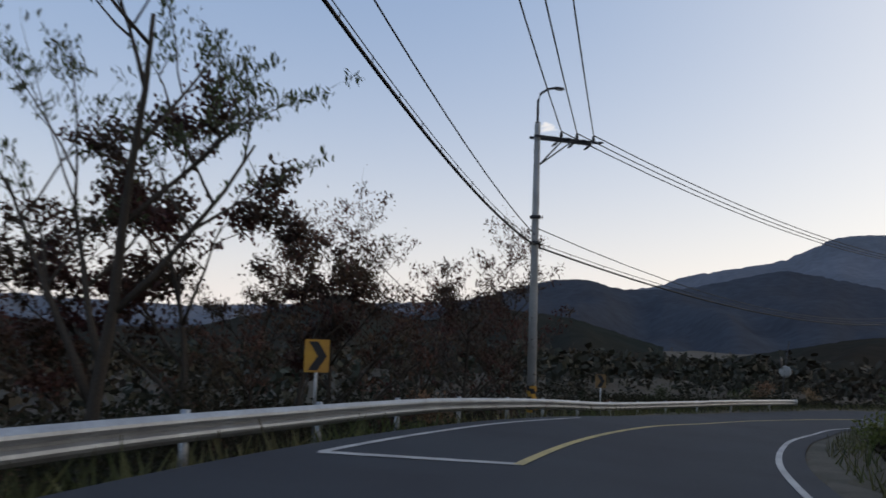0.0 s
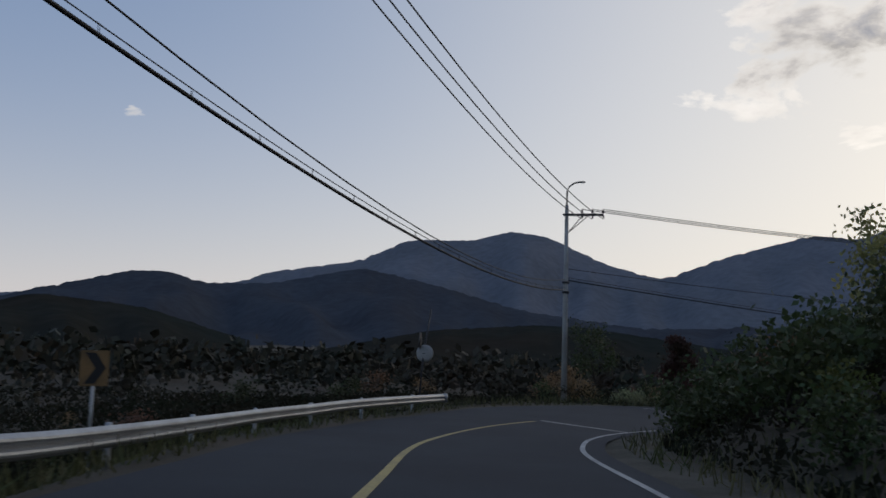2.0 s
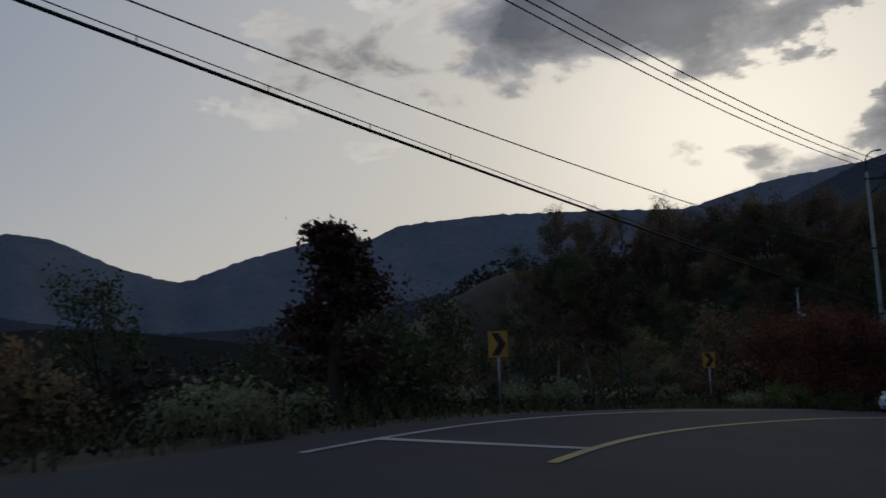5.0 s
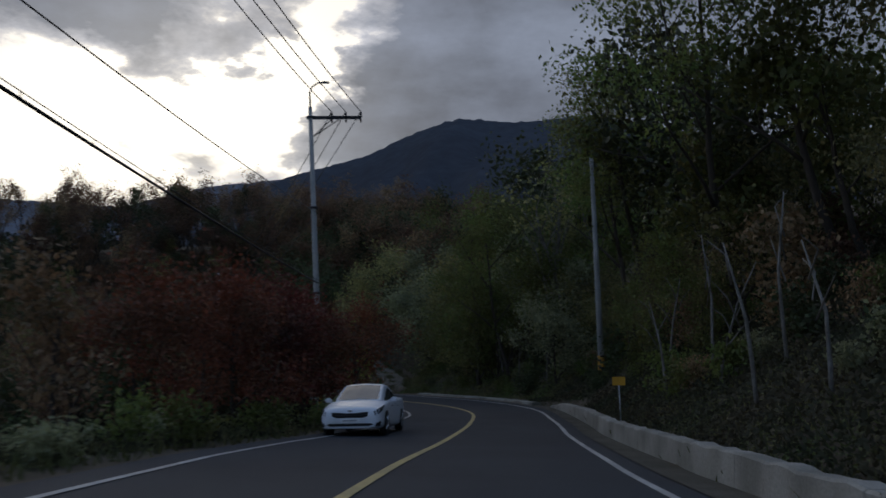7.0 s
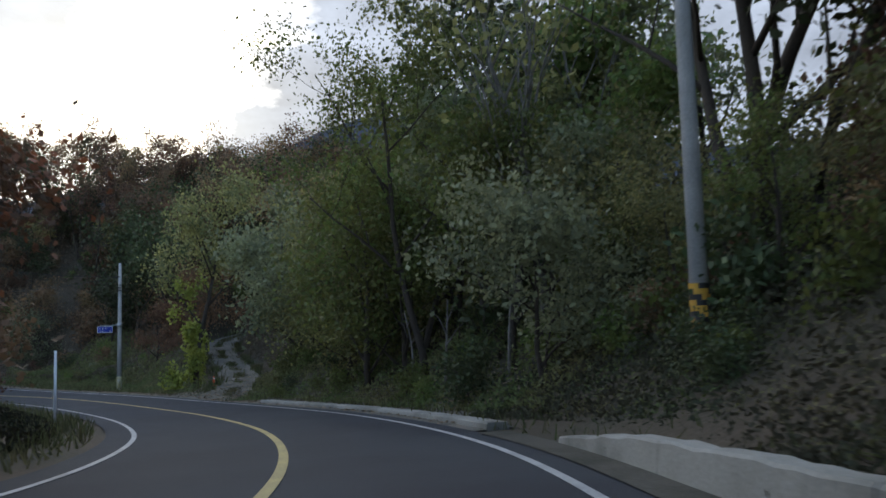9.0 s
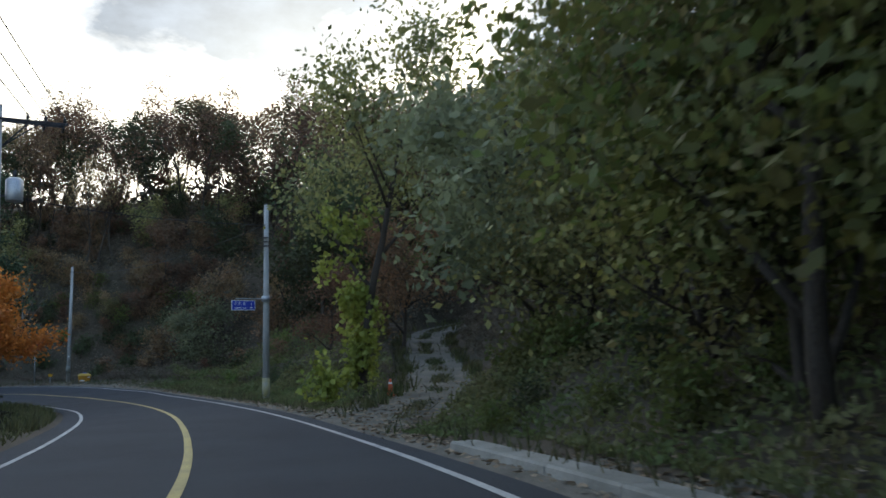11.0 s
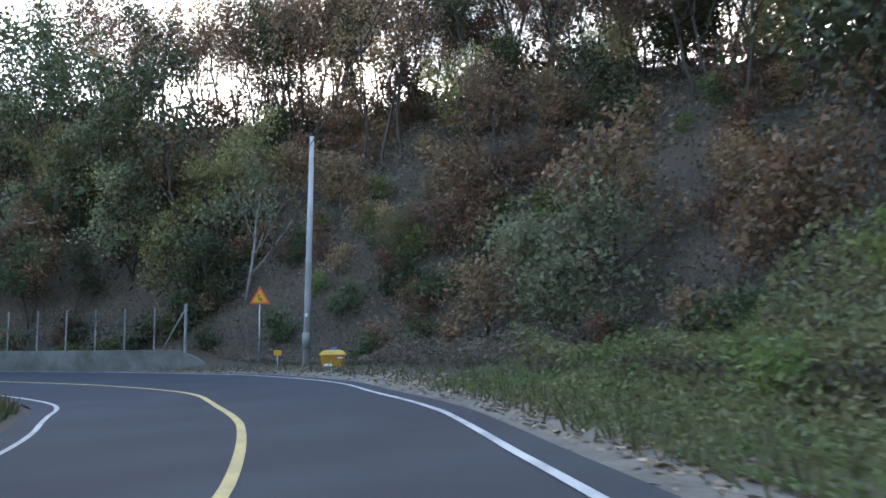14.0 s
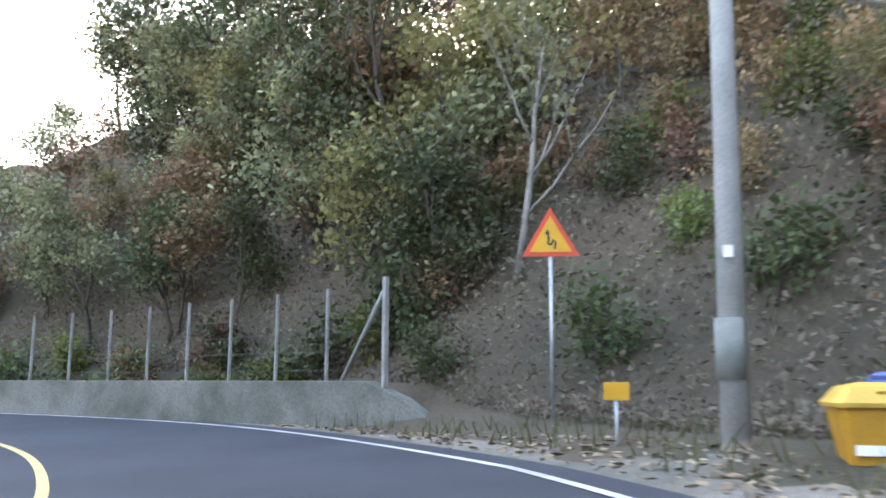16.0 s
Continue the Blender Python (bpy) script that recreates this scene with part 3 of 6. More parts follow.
def mountain(name, skyline, centre, near, far, foot, mat, label, lumps, seed):
    """A range seen from centre: a slope from its foot at near up to a crest at far, whose height angle follows skyline."""
    sk = np.array(skyline, float)[::-1]
    b = np.arange(sk[0, 0], sk[-1, 0], 0.25)
    crest = np.interp(b, sk[:, 0], sk[:, 1])
    k = np.ones(7) / 7
    crest = np.convolve(np.pad(crest, 3, mode="edge"), k, "valid")
    V, cols = [], 14
    for i, (w, e) in enumerate(zip(b, crest)):
        a = radians(w)
        for c in range(cols):
            u = c / (cols - 1)
            r = near + (far - near) * u
            h = far * math.tan(radians(e))
            q = Vector((w * 0.35, u * 3.0, seed))
            z = foot + (h - foot) * (u ** 1.25) + lumps * noise.noise(q) * 4 * u * (1 - u) + lumps * 0.10 * noise.noise(q * 6) * u
            V.append((centre[0] - math.sin(a) * r, centre[1] + math.cos(a) * r, centre[2] + z))
    n = len(b)
    F = [(i * cols + c, i * cols + c + 1, (i + 1) * cols + c + 1, (i + 1) * cols + c) for i in range(n - 1) for c in range(cols - 1)]
    return tagged(new(name, mesh_of(name, V, F, [mat], smooth=True)), label, "mountain", kind="structure")


# no air haze is built: the ranges carry it in their blue-grey colours
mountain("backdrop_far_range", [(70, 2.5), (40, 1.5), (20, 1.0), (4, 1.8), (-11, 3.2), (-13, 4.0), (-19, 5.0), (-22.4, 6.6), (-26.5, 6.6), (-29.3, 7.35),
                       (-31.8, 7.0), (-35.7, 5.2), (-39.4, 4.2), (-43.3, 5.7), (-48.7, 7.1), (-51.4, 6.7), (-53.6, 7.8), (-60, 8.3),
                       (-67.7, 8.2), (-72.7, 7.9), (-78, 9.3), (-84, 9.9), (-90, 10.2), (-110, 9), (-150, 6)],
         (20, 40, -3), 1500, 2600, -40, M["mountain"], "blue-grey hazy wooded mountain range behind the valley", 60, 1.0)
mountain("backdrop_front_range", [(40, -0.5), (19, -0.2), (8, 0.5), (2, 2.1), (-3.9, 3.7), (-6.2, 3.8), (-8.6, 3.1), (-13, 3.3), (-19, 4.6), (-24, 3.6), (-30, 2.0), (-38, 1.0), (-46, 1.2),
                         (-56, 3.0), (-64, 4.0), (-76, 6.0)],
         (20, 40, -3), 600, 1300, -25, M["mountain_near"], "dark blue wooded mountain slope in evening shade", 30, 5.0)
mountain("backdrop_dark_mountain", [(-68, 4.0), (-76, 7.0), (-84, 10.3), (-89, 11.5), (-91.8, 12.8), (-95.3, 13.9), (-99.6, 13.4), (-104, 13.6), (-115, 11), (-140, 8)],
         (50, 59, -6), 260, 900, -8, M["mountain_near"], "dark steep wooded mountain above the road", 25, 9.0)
mountain("backdrop_left_hill", [(60, .6), (40, 1.2), (28, -.4), (20, -.6), (14, .9), (9.5, 2.2), (7, 1.2), (4, .4), (0, 1.6), (-6, 1.0), (-12, -.8)],
         (1, 4, -.6), 130, 330, -14, M["hill"], "dark wooded hill beyond the first bend", 6, 17.0)
mountain("backdrop_low_hill", [(-6, -1.6), (-15, -1.1), (-18.6, -0.4), (-24, 0.7), (-31.6, 1.3), (-35, 1.2), (-42, 0.3), (-50, -0.8)],
         (14, 40, -3.2), 120, 300, -12, M["hill"], "low dark wooded hill in the valley", 6, 13.0)

# ---- plants ----
rng = np.random.default_rng(7)


def leaf_quads(centres, size, droop=0.0, long=1.5, gen=rng):
    """Diamond leaves round the given places, turned at random."""
    n = len(centres)
    a = gen.normal(size=(n, 3))
    a[:, 2] -= droop
    a /= np.linalg.norm(a, axis=1)[:, None]
    b = np.cross(a, gen.normal(size=(n, 3)))
    b /= np.linalg.norm(b, axis=1)[:, None] + 1e-9
    s = np.reshape(size, (-1, 1)) * gen.uniform(0.6, 1.35, (n, 1))
    a, b = a * s * long * 0.5, b * s * 0.5
    c = np.asarray(centres)
    return np.stack([c - a, c + b * 0.9 - a * 0.1, c + a, c - b * 0.9 - a * 0.1], 1)


def branching(height, spread, trunk, first, levels, gen, lean=0.0, upward=0.55, forks=3, crook=0.12, twig=0.55):
    """Paths and radii of a trunk with limbs that fork; returns them with the tips, where leaves grow."""
    paths, radii, tips = [], [], []

    def grow(p, d, length, r, level):
        n = 4 if level else 7
        pts, rs = [p.copy()], [r]
        for i in range(n):
            d = (d + Vector(gen.normal(0, crook, 3)) + Vector((0, 0, 0.06 * upward))).normalized()
            p = p + d * (length / n)
            pts.append(p.copy())
            rs.append(r * (1 - 0.72 * (i + 1) / n) if level or True else r)
        paths.append(pts)
        radii.append(rs)
        if level >= levels:
            tips.extend(pts[2:])
            return
        kids = forks + (3 if level == 0 else 0)
        for k in range(kids):
            u = (first + (1 - first) * (k + gen.uniform(0.2, 0.9)) / kids) if level == 0 else gen.uniform(0.35, 1.0)
            i = min(int(u * n), n - 1)
            q = pts[i].lerp(pts[i + 1], u * n - i)
            w = gen.uniform(0, 2 * math.pi)
            out = Vector((math.cos(w), math.sin(w), 0))
            nd = (d * 0.45 + out * gen.uniform(0.6, 1.0) * spread + Vector((0, 0, upward))).normalized()
            grow(q, nd, length * gen.uniform(0.42, 0.62) * (1.0 if level else 1.05 - 0.45 * u * (1 - spread * 0.2)), rs[i] * twig, level + 1)
        if level:
            tips.extend(pts[-2:])

    grow(Vector((0, 0, -0.3)), Vector((lean, 0, 1)).normalized(), height * 0.86, trunk, 0)
    return paths, radii, np.array([tuple(t) for t in tips])


def tree_meshes(name, height, spread, trunk, first, leaves, size, leaf, seed, levels=2, bark="bark", clump=0.45, droop=0.2,
                lean=0.0, upward=0.55, forks=3, crook=0.12, low=0.0, long=1.5, even=1.6, twig=0.55):
    gen = np.random.default_rng(seed)
    paths, radii, tips = branching(height, spread, trunk, first, levels, gen, lean, upward, forks, crook, twig)
    wood = tubes(name + "_trunk", paths, radii, M[bark], 5, thin=.03)
    tips = tips[tips[:, 2] > low * height]
    # some boughs carry more leaves than others, so that the outline has gaps
    weight = gen.uniform(0.1, 1.0, len(tips)) ** even
    pick = gen.choice(len(tips), leaves, p=weight / weight.sum())
    at = tips[pick] + gen.normal(0, clump, (leaves, 3)) * (1, 1, 0.75)
    foliage = quads_mesh(name + "_crown", leaf_quads(at, size, droop, long, gen), [M[leaf]])
    return wood, foliage


def plant(name, meshes, label, category, group=""):
    """A prototype: an Empty at the foot with its trunk and crown."""
    root = thing_at(name, (0, 0, 0), label, category, group)
    for n, me in zip(("trunk", "crown"), meshes):
        part(n, me, None, root)
    return root


PROTO = {}


def proto(key, name, label, group, *args, **kw):
    PROTO[key] = plant(name, tree_meshes(key, *args, **kw), label, "tree" if "tree" in name else "shrub", group)


#      key, name, label, group, height, spread, trunk, first, leaves, size, leaf, seed
proto("green_b", "roadside_tree", "leafy green roadside tree on a wooded slope", "wood", 8, 1.0, .15, .2, 2700, 0.2, "leaf_green", 12, clump=.6)
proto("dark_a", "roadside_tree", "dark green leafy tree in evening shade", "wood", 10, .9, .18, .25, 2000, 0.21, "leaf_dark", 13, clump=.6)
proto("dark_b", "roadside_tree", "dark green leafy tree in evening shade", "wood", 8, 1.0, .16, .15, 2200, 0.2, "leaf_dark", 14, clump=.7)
proto("olive_a", "roadside_tree", "olive and yellowing autumn tree beside the road", "wood", 8.5, .95, .15, .2, 2100, 0.2, "leaf_olive", 15, clump=.55)
proto("olive_b", "roadside_tree", "olive and yellowing autumn tree beside the road", "wood", 7, 1.05, .13, .15, 1600, 0.2, "leaf_olive", 16, clump=.6)
proto("grey_a", "roadside_tree", "grey-green pale-leaved tree at the bend", "wood", 8, 1.0, .15, .15, 2300, 0.2, "leaf_grey", 17, clump=.55)
proto("russet_a", "autumn_tree", "russet brown autumn tree on a hillside", "wood", 9, .9, .15, .25, 1900, 0.2, "leaf_russet", 18, clump=.55)
proto("russet_b", "autumn_tree", "russet brown autumn tree on a hillside", "wood", 7, 1.0, .13, .15, 1400, 0.2, "leaf_russet", 19, clump=.65)
proto("red_a", "autumn_tree", "dull red autumn maple tree beside the road", "maples", 5.6, 1.15, .12, .2, 4600, 0.11, "leaf_red", 20, clump=.5, upward=.4)
proto("tall_a", "tall_tree", "tall slender tree with a thin crown against the sky", "skyline trees", 15, .9, .17, .36, 1600, 0.23, "leaf_russet", 21, clump=.6, upward=.8, forks=4, low=.46)
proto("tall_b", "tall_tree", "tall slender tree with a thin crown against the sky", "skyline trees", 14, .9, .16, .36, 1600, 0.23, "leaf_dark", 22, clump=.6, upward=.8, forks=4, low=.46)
proto("tall_c", "tall_tree", "tall slender tree with a thin crown against the sky", "skyline trees", 16, .9, .18, .36, 1600, 0.23, "leaf_russet", 23, clump=.6, upward=.8, forks=4, low=.46)
proto("green_n", "roadside_tree", "leafy green tree close beside the road", "wood", 8.5, .95, .16, .2, 7500, .095, "leaf_green", 31, clump=.6)
proto("over_a", "roadside_tree", "tall leafy tree with boughs reaching out high", "wood", 12.5, 1.0, .17, .30, 9500, .1, "leaf_green", 44, clump=.5, low=.34, levels=3, forks=3, upward=.5)
proto("red_n", "autumn_tree", "dark red-leaved autumn tree behind the guard rail", "wood", 9.0, 1.15, .14, .3, 7000, .12, "leaf_darkred", 33, clump=.24, levels=3, low=.38, even=1.3, upward=.5, crook=.09, forks=3, twig=.66, droop=.8)
proto("bare_a", "bare_tree", "nearly bare tree with small hanging leaves", "bare trees", 12.5, 1.15, .18, .15, 3800, 0.06, "leaf_dark", 24, levels=3, clump=.13, droop=2.2, upward=.5, forks=4, long=3.2, crook=.08, twig=.68, even=2.2)
proto("bare_b", "bare_tree", "nearly bare bushy tree with thin twigs", "bare trees", 7, 1.3, .09, .04, 3600, 0.058, "leaf_darkred", 25, levels=2, clump=.15, droop=1.6, upward=.55, forks=8, long=2.6, crook=.06, twig=.7, even=2.2)
proto("bare_c", "bare_tree", "nearly bare pale-barked tree on a slope", "bare trees", 9, .7, .13, .25, 320, 0.16, "leaf_olive", 26, levels=2, forks=5, bark="pale_bark", clump=.25, upward=.9)
BUSH = dict(levels=1, upward=.4, forks=8)
proto("bush_a", "bush", "low dark green bush at the roadside", "bushes", 2.2, 1.3, .05, .05, 900, 0.115, "leaf_dark", 27, clump=.3, **BUSH)
proto("bush_b", "bush", "low green bush at the roadside", "bushes", 1.7, 1.4, .04, .05, 850, 0.11, "leaf_green", 28, clump=.28, **BUSH)
proto("bush_c", "bush", "pale green weedy bush at the roadside", "bushes", 1.4, 1.5, .03, .05, 800, 0.115, "leaf_grey", 29, clump=.28, **BUSH)
proto("bush_d", "autumn_shrub", "russet autumn bush on a slope", "bushes", 2.6, 1.2, .05, .05, 750, 0.125, "leaf_russet", 30, clump=.35, **BUSH)

proto("rust_a", "autumn_tree", "broad rust-brown autumn tree on a bank", "wood", 7.5, 1.15, .14, .12, 6500, .115, "leaf_rust", 37, clump=.55, even=.8, forks=4, upward=.4)
LOW = dict(clump=.55, levels=2, forks=5, upward=.3, even=.8)
proto("green_low", "roadside_tree", "leafy green tree with boughs down to the ground", "wood", 7.5, 1.15, .13, .04, 4300, .13, "leaf_green", 34, **LOW)
proto("olive_low", "roadside_tree", "yellowing olive tree with boughs down to the ground", "wood", 7, 1.2, .12, .04, 4100, .13, "leaf_olive", 35, **LOW)
proto("grey_low", "roadside_tree", "broad pale green leafy tree at the foot of the hill", "wood", 7.0, 1.1, .12, .03, 5200, .16, "leaf_grey", 38, **LOW)
proto("brown_low", "autumn_tree", "brownish autumn thicket tree on a hillside", "wood", 5.5, 1.2, .10, .04, 1500, .2, "leaf_russet", 36, **{**LOW, "forks": 3})


def put(key, x, y, scale=1.0, turn=None, sink=0.1, z=None, label=""):
    z = ground_z(x, y) if z is None else z
    turn = (x * 3.7 + y * 5.3) % 6.28 if turn is None else turn
    ob = copy_thing(PROTO[key], Matrix.Translation((x, y, z - sink)) @ Matrix.Rotation(turn, 4, "Z") @ Matrix.Scale(scale, 4))
    if label:
        tagged(ob, label)
    return ob


def keep_off(x, y, gap):
    """Whether a place is clear of the asphalt and of the track."""
    z, s, l = land([x], [y])
    if -lane_l(s[0]) - apron_l(s[0]) - gap < l[0] < lane_r(s[0]) + apron_r(s[0]) + gap:
        return False
    return np.min((TRACK[:, 0] - x) ** 2 + (TRACK[:, 1] - y) ** 2) > (1.5 + gap) ** 2


def scatter(keys, count, s0, s1, l0, l1, scale, gap, clear=0.8):
    """Plants strewn beside the road between two offsets from its centre line, at least gap apart."""
    done = []
    own = np.random.default_rng(int(abs(s0 * 7919 + s1 * 104729 + l0 * 1299 + l1 * 15485 + count)))
    for _ in range(count * 12):
        if len(done) >= count:
            break
        s, l = own.uniform(s0, s1), own.uniform(l0, l1)
        p = on_road(s, l)
        if any((p.x - q.x) ** 2 + (p.y - q.y) ** 2 < gap * gap for q in done) or not keep_off(p.x, p.y, clear):
            continue
        if (p.x - 173.6) ** 2 + (p.y - 81.0) ** 2 < 20:      # the pale bush stands here
            continue
        done.append(p)
        put(keys[int(own.integers(len(keys)))], p.x, p.y, own.uniform(*scale), own.uniform(0, 6.28))


# first bend: trees behind the guard rail
put("bare_a", -7.6, 18.3, 1.05, 0.4)
put("bare_a", -11.5, 16, 0.95, 2.4)
put("red_n", -6.3, 21.5, .97, 3.7)
put("bare_b", -5.4, 24.0, .9, 0.0)
put("bare_b", -3.7, 26.0, 1.1, 2.0)
put("red_n", -4.6, 25.2, .74, 2.2)
put("red_n", -8.8, 22.5, .8, 5.0)
put("bare_b", -1.2, 30.5, 1.0, 4.0)
put("bare_b", 0.3, 33.8, 1.05, 1.2)
put("bare_b", 2.2, 36.3, 1.1, 5.2)
scatter(["bush_a", "bush_d", "bush_a"], 18, 2, 50, -15, -6.3, (.5, .8), 1.4)
scatter(["bush_a", "bush_d"], 14, 30, 64, -40, -15, (.35, .55), 2.2)
# inside of the first bend
scatter(["bush_a", "bush_b", "bush_a"], 22, 12, 50, 5.6, 10, (.5, .9), 1.1, .9)
scatter(["bush_a", "bush_a", "bush_d"], 22, 34, 72, 8, 20, (.9, 1.4), 1.7, 1.6)
for x, y, k in ((25.4, 46.4, 1.0), (26.6, 45.6, 1.1), (28.0, 47.2, 1.1), (27.6, 44.6, 1.3), (29.6, 46.2, 1.35), (31.6, 47.0, 1.4), (29.2, 44.0, 1.4), (26.6, 43.6, 1.0), (31.6, 45.0, 1.5), (33.6, 46.6, 1.5)):
    if keep_off(x, y, .5):
        put("bush_a", x, y, k)
for key, x, y, k in (("bush_a", 44.4, 67.8, 1.3), ("bush_a", 46.8, 68.6, 1.2), ("bush_a", 49.4, 69.4, 1.1), ("dark_a", 55.2, 92.5, .8)):
    put(key, x, y, k)
scatter(["dark_b", "dark_a", "olive_b"], 18, 66, 98, 11, 34, (.6, 1.0), 3.0, 2)
# outside of the second bend
scatter(["bush_c", "bush_b", "bush_c"], 30, 72, 122, -8.6, -4.9, (.45, .8), 0.9, .5)
scatter(["bush_a", "bush_d", "bush_a"], 20, 66, 124, -16, -8, (.5, .85), 1.5)
scatter(["bush_a", "bush_d"], 10, 62, 84, -40, -14, (.7, 1.1), 2.0)
scatter(["dark_b", "russet_b", "dark_a"], 24, 92, 152, -38, -14, (.5, .85), 3.2)
put("bare_b", 49.7, 65.6, .52, 1.0, label="nearly bare bushy tree beside the bend")
put("red_n", 51.3, 63.5, .43, 2.0, label="slender tree with a round thin crown beside the bend")
put("red_a", 76.8, 62.3, 0.95, 0.5)
put("red_a", 80.5, 64.5, 1.0, 2.5)
put("red_a", 85, 64, 1.05, 4.0)
put("red_a", 73.5, 64.6, .9, 1.2)
put("russet_b", 71.5, 66, .7)
put("red_a", 89.9, 59.3, .95, 3.0)
put("red_a", 93.4, 60.2, 1.0, 5.0)
put("red_a", 85.8, 60.9, 1.0, 0.2)
put("red_a", 81.4, 62.4, .95, 1.7)
put("red_a", 99.0, 63.4, 1.0, 2.2)
put("red_a", 88.5, 62.5, 1.15, 4.2)
put("bush_b", 84.6, 58.9, .8, 1.0)
put("bush_c", 82.3, 59.6, .9, 2.0)
# wooded slope on the right after the second bend
put("over_a", 96.5, 43, 1.2, 0.3, label="tall leafy green tree leaning over the road")
put("green_low", 119.2, 50.8, 1.25, 1.0)
put("green_n", 97.2, 42.4, 1.65, 0.3)
put("dark_a", 118, 42.5, 1.4)
put("green_b", 115, 43.5, 1.5)
put("dark_a", 122, 43.5, 1.4)
put("green_b", 125.5, 45.0, 1.4)
put("over_a", 78.5, 44.6, 1.2, 2.0)
put("over_a", 74.0, 43.0, 1.1, 0.7)
put("dark_a", 99.5, 41.5, 1.55)
put("dark_a", 89, 40, 1.5)
put("dark_b", 81, 42.5, 1.25)
scatter(["dark_a", "olive_a", "green_b", "dark_b"], 26, 92, 136, 9.5, 30, (.7, 1.15), 2.8, 2.4)
scatter(["olive_low", "brown_low", "green_low", "brown_low"], 14, 96, 134, 8.0, 15, (.45, .75), 2.6, 2.2)
scatter(["bush_a", "bush_b", "bush_b", "bush_d"], 20, 94, 140, 6.5, 12, (.5, .9), 1.2, 1.4)
scatter(["bush_a", "bush_b", "bush_a", "bush_d"], 44, 108, 136, 6.5, 13, (.35, .7), .9, 1.3)
scatter(["bush_a", "bush_b", "bush_a", "bush_c"], 26, 94, 124, 6.2, 12, (.4, .8), 1.0, 1.2)
put("bare_c", 79.0, 44.6, .7, 0.5)
put("grey_low", 99.5, 47.2, .75, 2.0)
for key, x, y, k in (("green_low", 94.6, 43.6, .55), ("olive_low", 97.6, 44.2, .5), ("green_low", 100.6, 44.2, .5), ("olive_low", 91.0, 43.2, .5), ("bush_b", 95.6, 44.9, 1.2),
                     ("bush_a", 93.0, 45.0, 1.1), ("bush_c", 97.6, 45.3, 1.0), ("bush_b", 90.2, 44.9, 1.0), ("bush_a", 100.4, 45.2, 1.1), ("olive_low", 81.6, 45.6, .5),
                     ("green_low", 78.6, 46.0, .42), ("olive_low", 85.4, 44.6, .5), ("bush_b", 91.4, 46.5, .5), ("bush_a", 92.2, 46.3, .55), ("bush_b", 92.8, 45.7, .5),
                     ("bush_a", 93.7, 45.6, .6), ("bush_b", 94.2, 44.8, .6), ("bush_a", 95.2, 44.3, .6), ("bush_c", 92.9, 46.6, .4), ("bush_a", 90.7, 46.9, .45), ("bush_b", 94.6, 45.6, .5)):
    put(key, x, y, k)
put("bush_a", 107.5, 46.4, 1.6, 2.0, label="big dark evergreen bush at the bend")
put("bare_c", 105.0, 45.4, 1.5, 2.0)
put("bare_c", 107.5, 45.0, 1.35, 4.0)
put("grey_a", 104.5, 46.6, .9, 1.0)
put("grey_a", 120.5, 47.75, 1.05)
put("grey_a", 147, 53.25, 1.3, 1.0)
put("grey_a", 142, 51.25, 1.2, 4.0)
put("grey_a", 118, 46.05, 1.0, 2.2)
put("grey_a", 124.5, 50.75, .8, 3.0)
put("bare_c", 122.2, 44.75, 1.25, 1.0)
put("bare_c", 110, 41.25, 1.3, 2.0)
scatter(["green_b", "olive_a", "grey_a"], 14, 138, 162, 11, 24, (.8, 1.2), 2.6, 1.6)
put("over_a", 109.9, 48.55, 1.0, 1.5, label="large leafy green tree with a dark forked trunk")
put("green_low", 108.5, 46.6, 1.15, 2.0)
put("over_a", 113.6, 48.2, .95, 4.4, label="large leafy green tree whose boughs reach over the road")
put("green_low", 114.3, 50.4, 1.2, 3.9)
put("olive_low", 117.2, 51.2, .7, 1.9)
put("green_low", 112.6, 49.2, 1.0, 0.3)
put("olive_low", 115.2, 50.3, .9, 4.4)
put("green_low", 117.4, 50.2, .9, 1.1)
put("olive_low", 120.2, 50.2, 1.0, 3.3)
put("olive_low", 123.6, 50.6, 1.15, 5.2)
put("olive_low", 134.5, 51.8, .7, 2.0)
for key, x, y, k in (("olive_low", 125.8, 52.3, .8), ("green_low", 128.4, 51.4, .85), ("olive_low", 131.2, 53.4, .6), ("olive_low", 122.6, 51.2, .7), ("bush_b", 127.2, 53.6, 1.1), ("bush_b", 124.4, 52.8, 1.0)):
    if keep_off(x, y, .6):
        put(key, x, y, k)
put("grey_low", 128.6, 53.0, 1.3, 0.6, label="broad pale green leafy tree on the wooded bank")
put("green_low", 140.3, 52.0, .8, 3.1)
put("green_low", 105.5, 45.2, 1.0, 5.0)
put("olive_low", 102.5, 44.6, .9, 2.8)
scatter(["bush_b", "bush_a", "bush_b"], 18, 134, 163, 5.6, 8.5, (.45, .8), 1.0, 1.0)
# left of the straight
scatter(["russet_b", "brown_low", "bush_a", "bush_d"], 30, 126, 172, -26, -6.5, (.5, .9), 2.2)
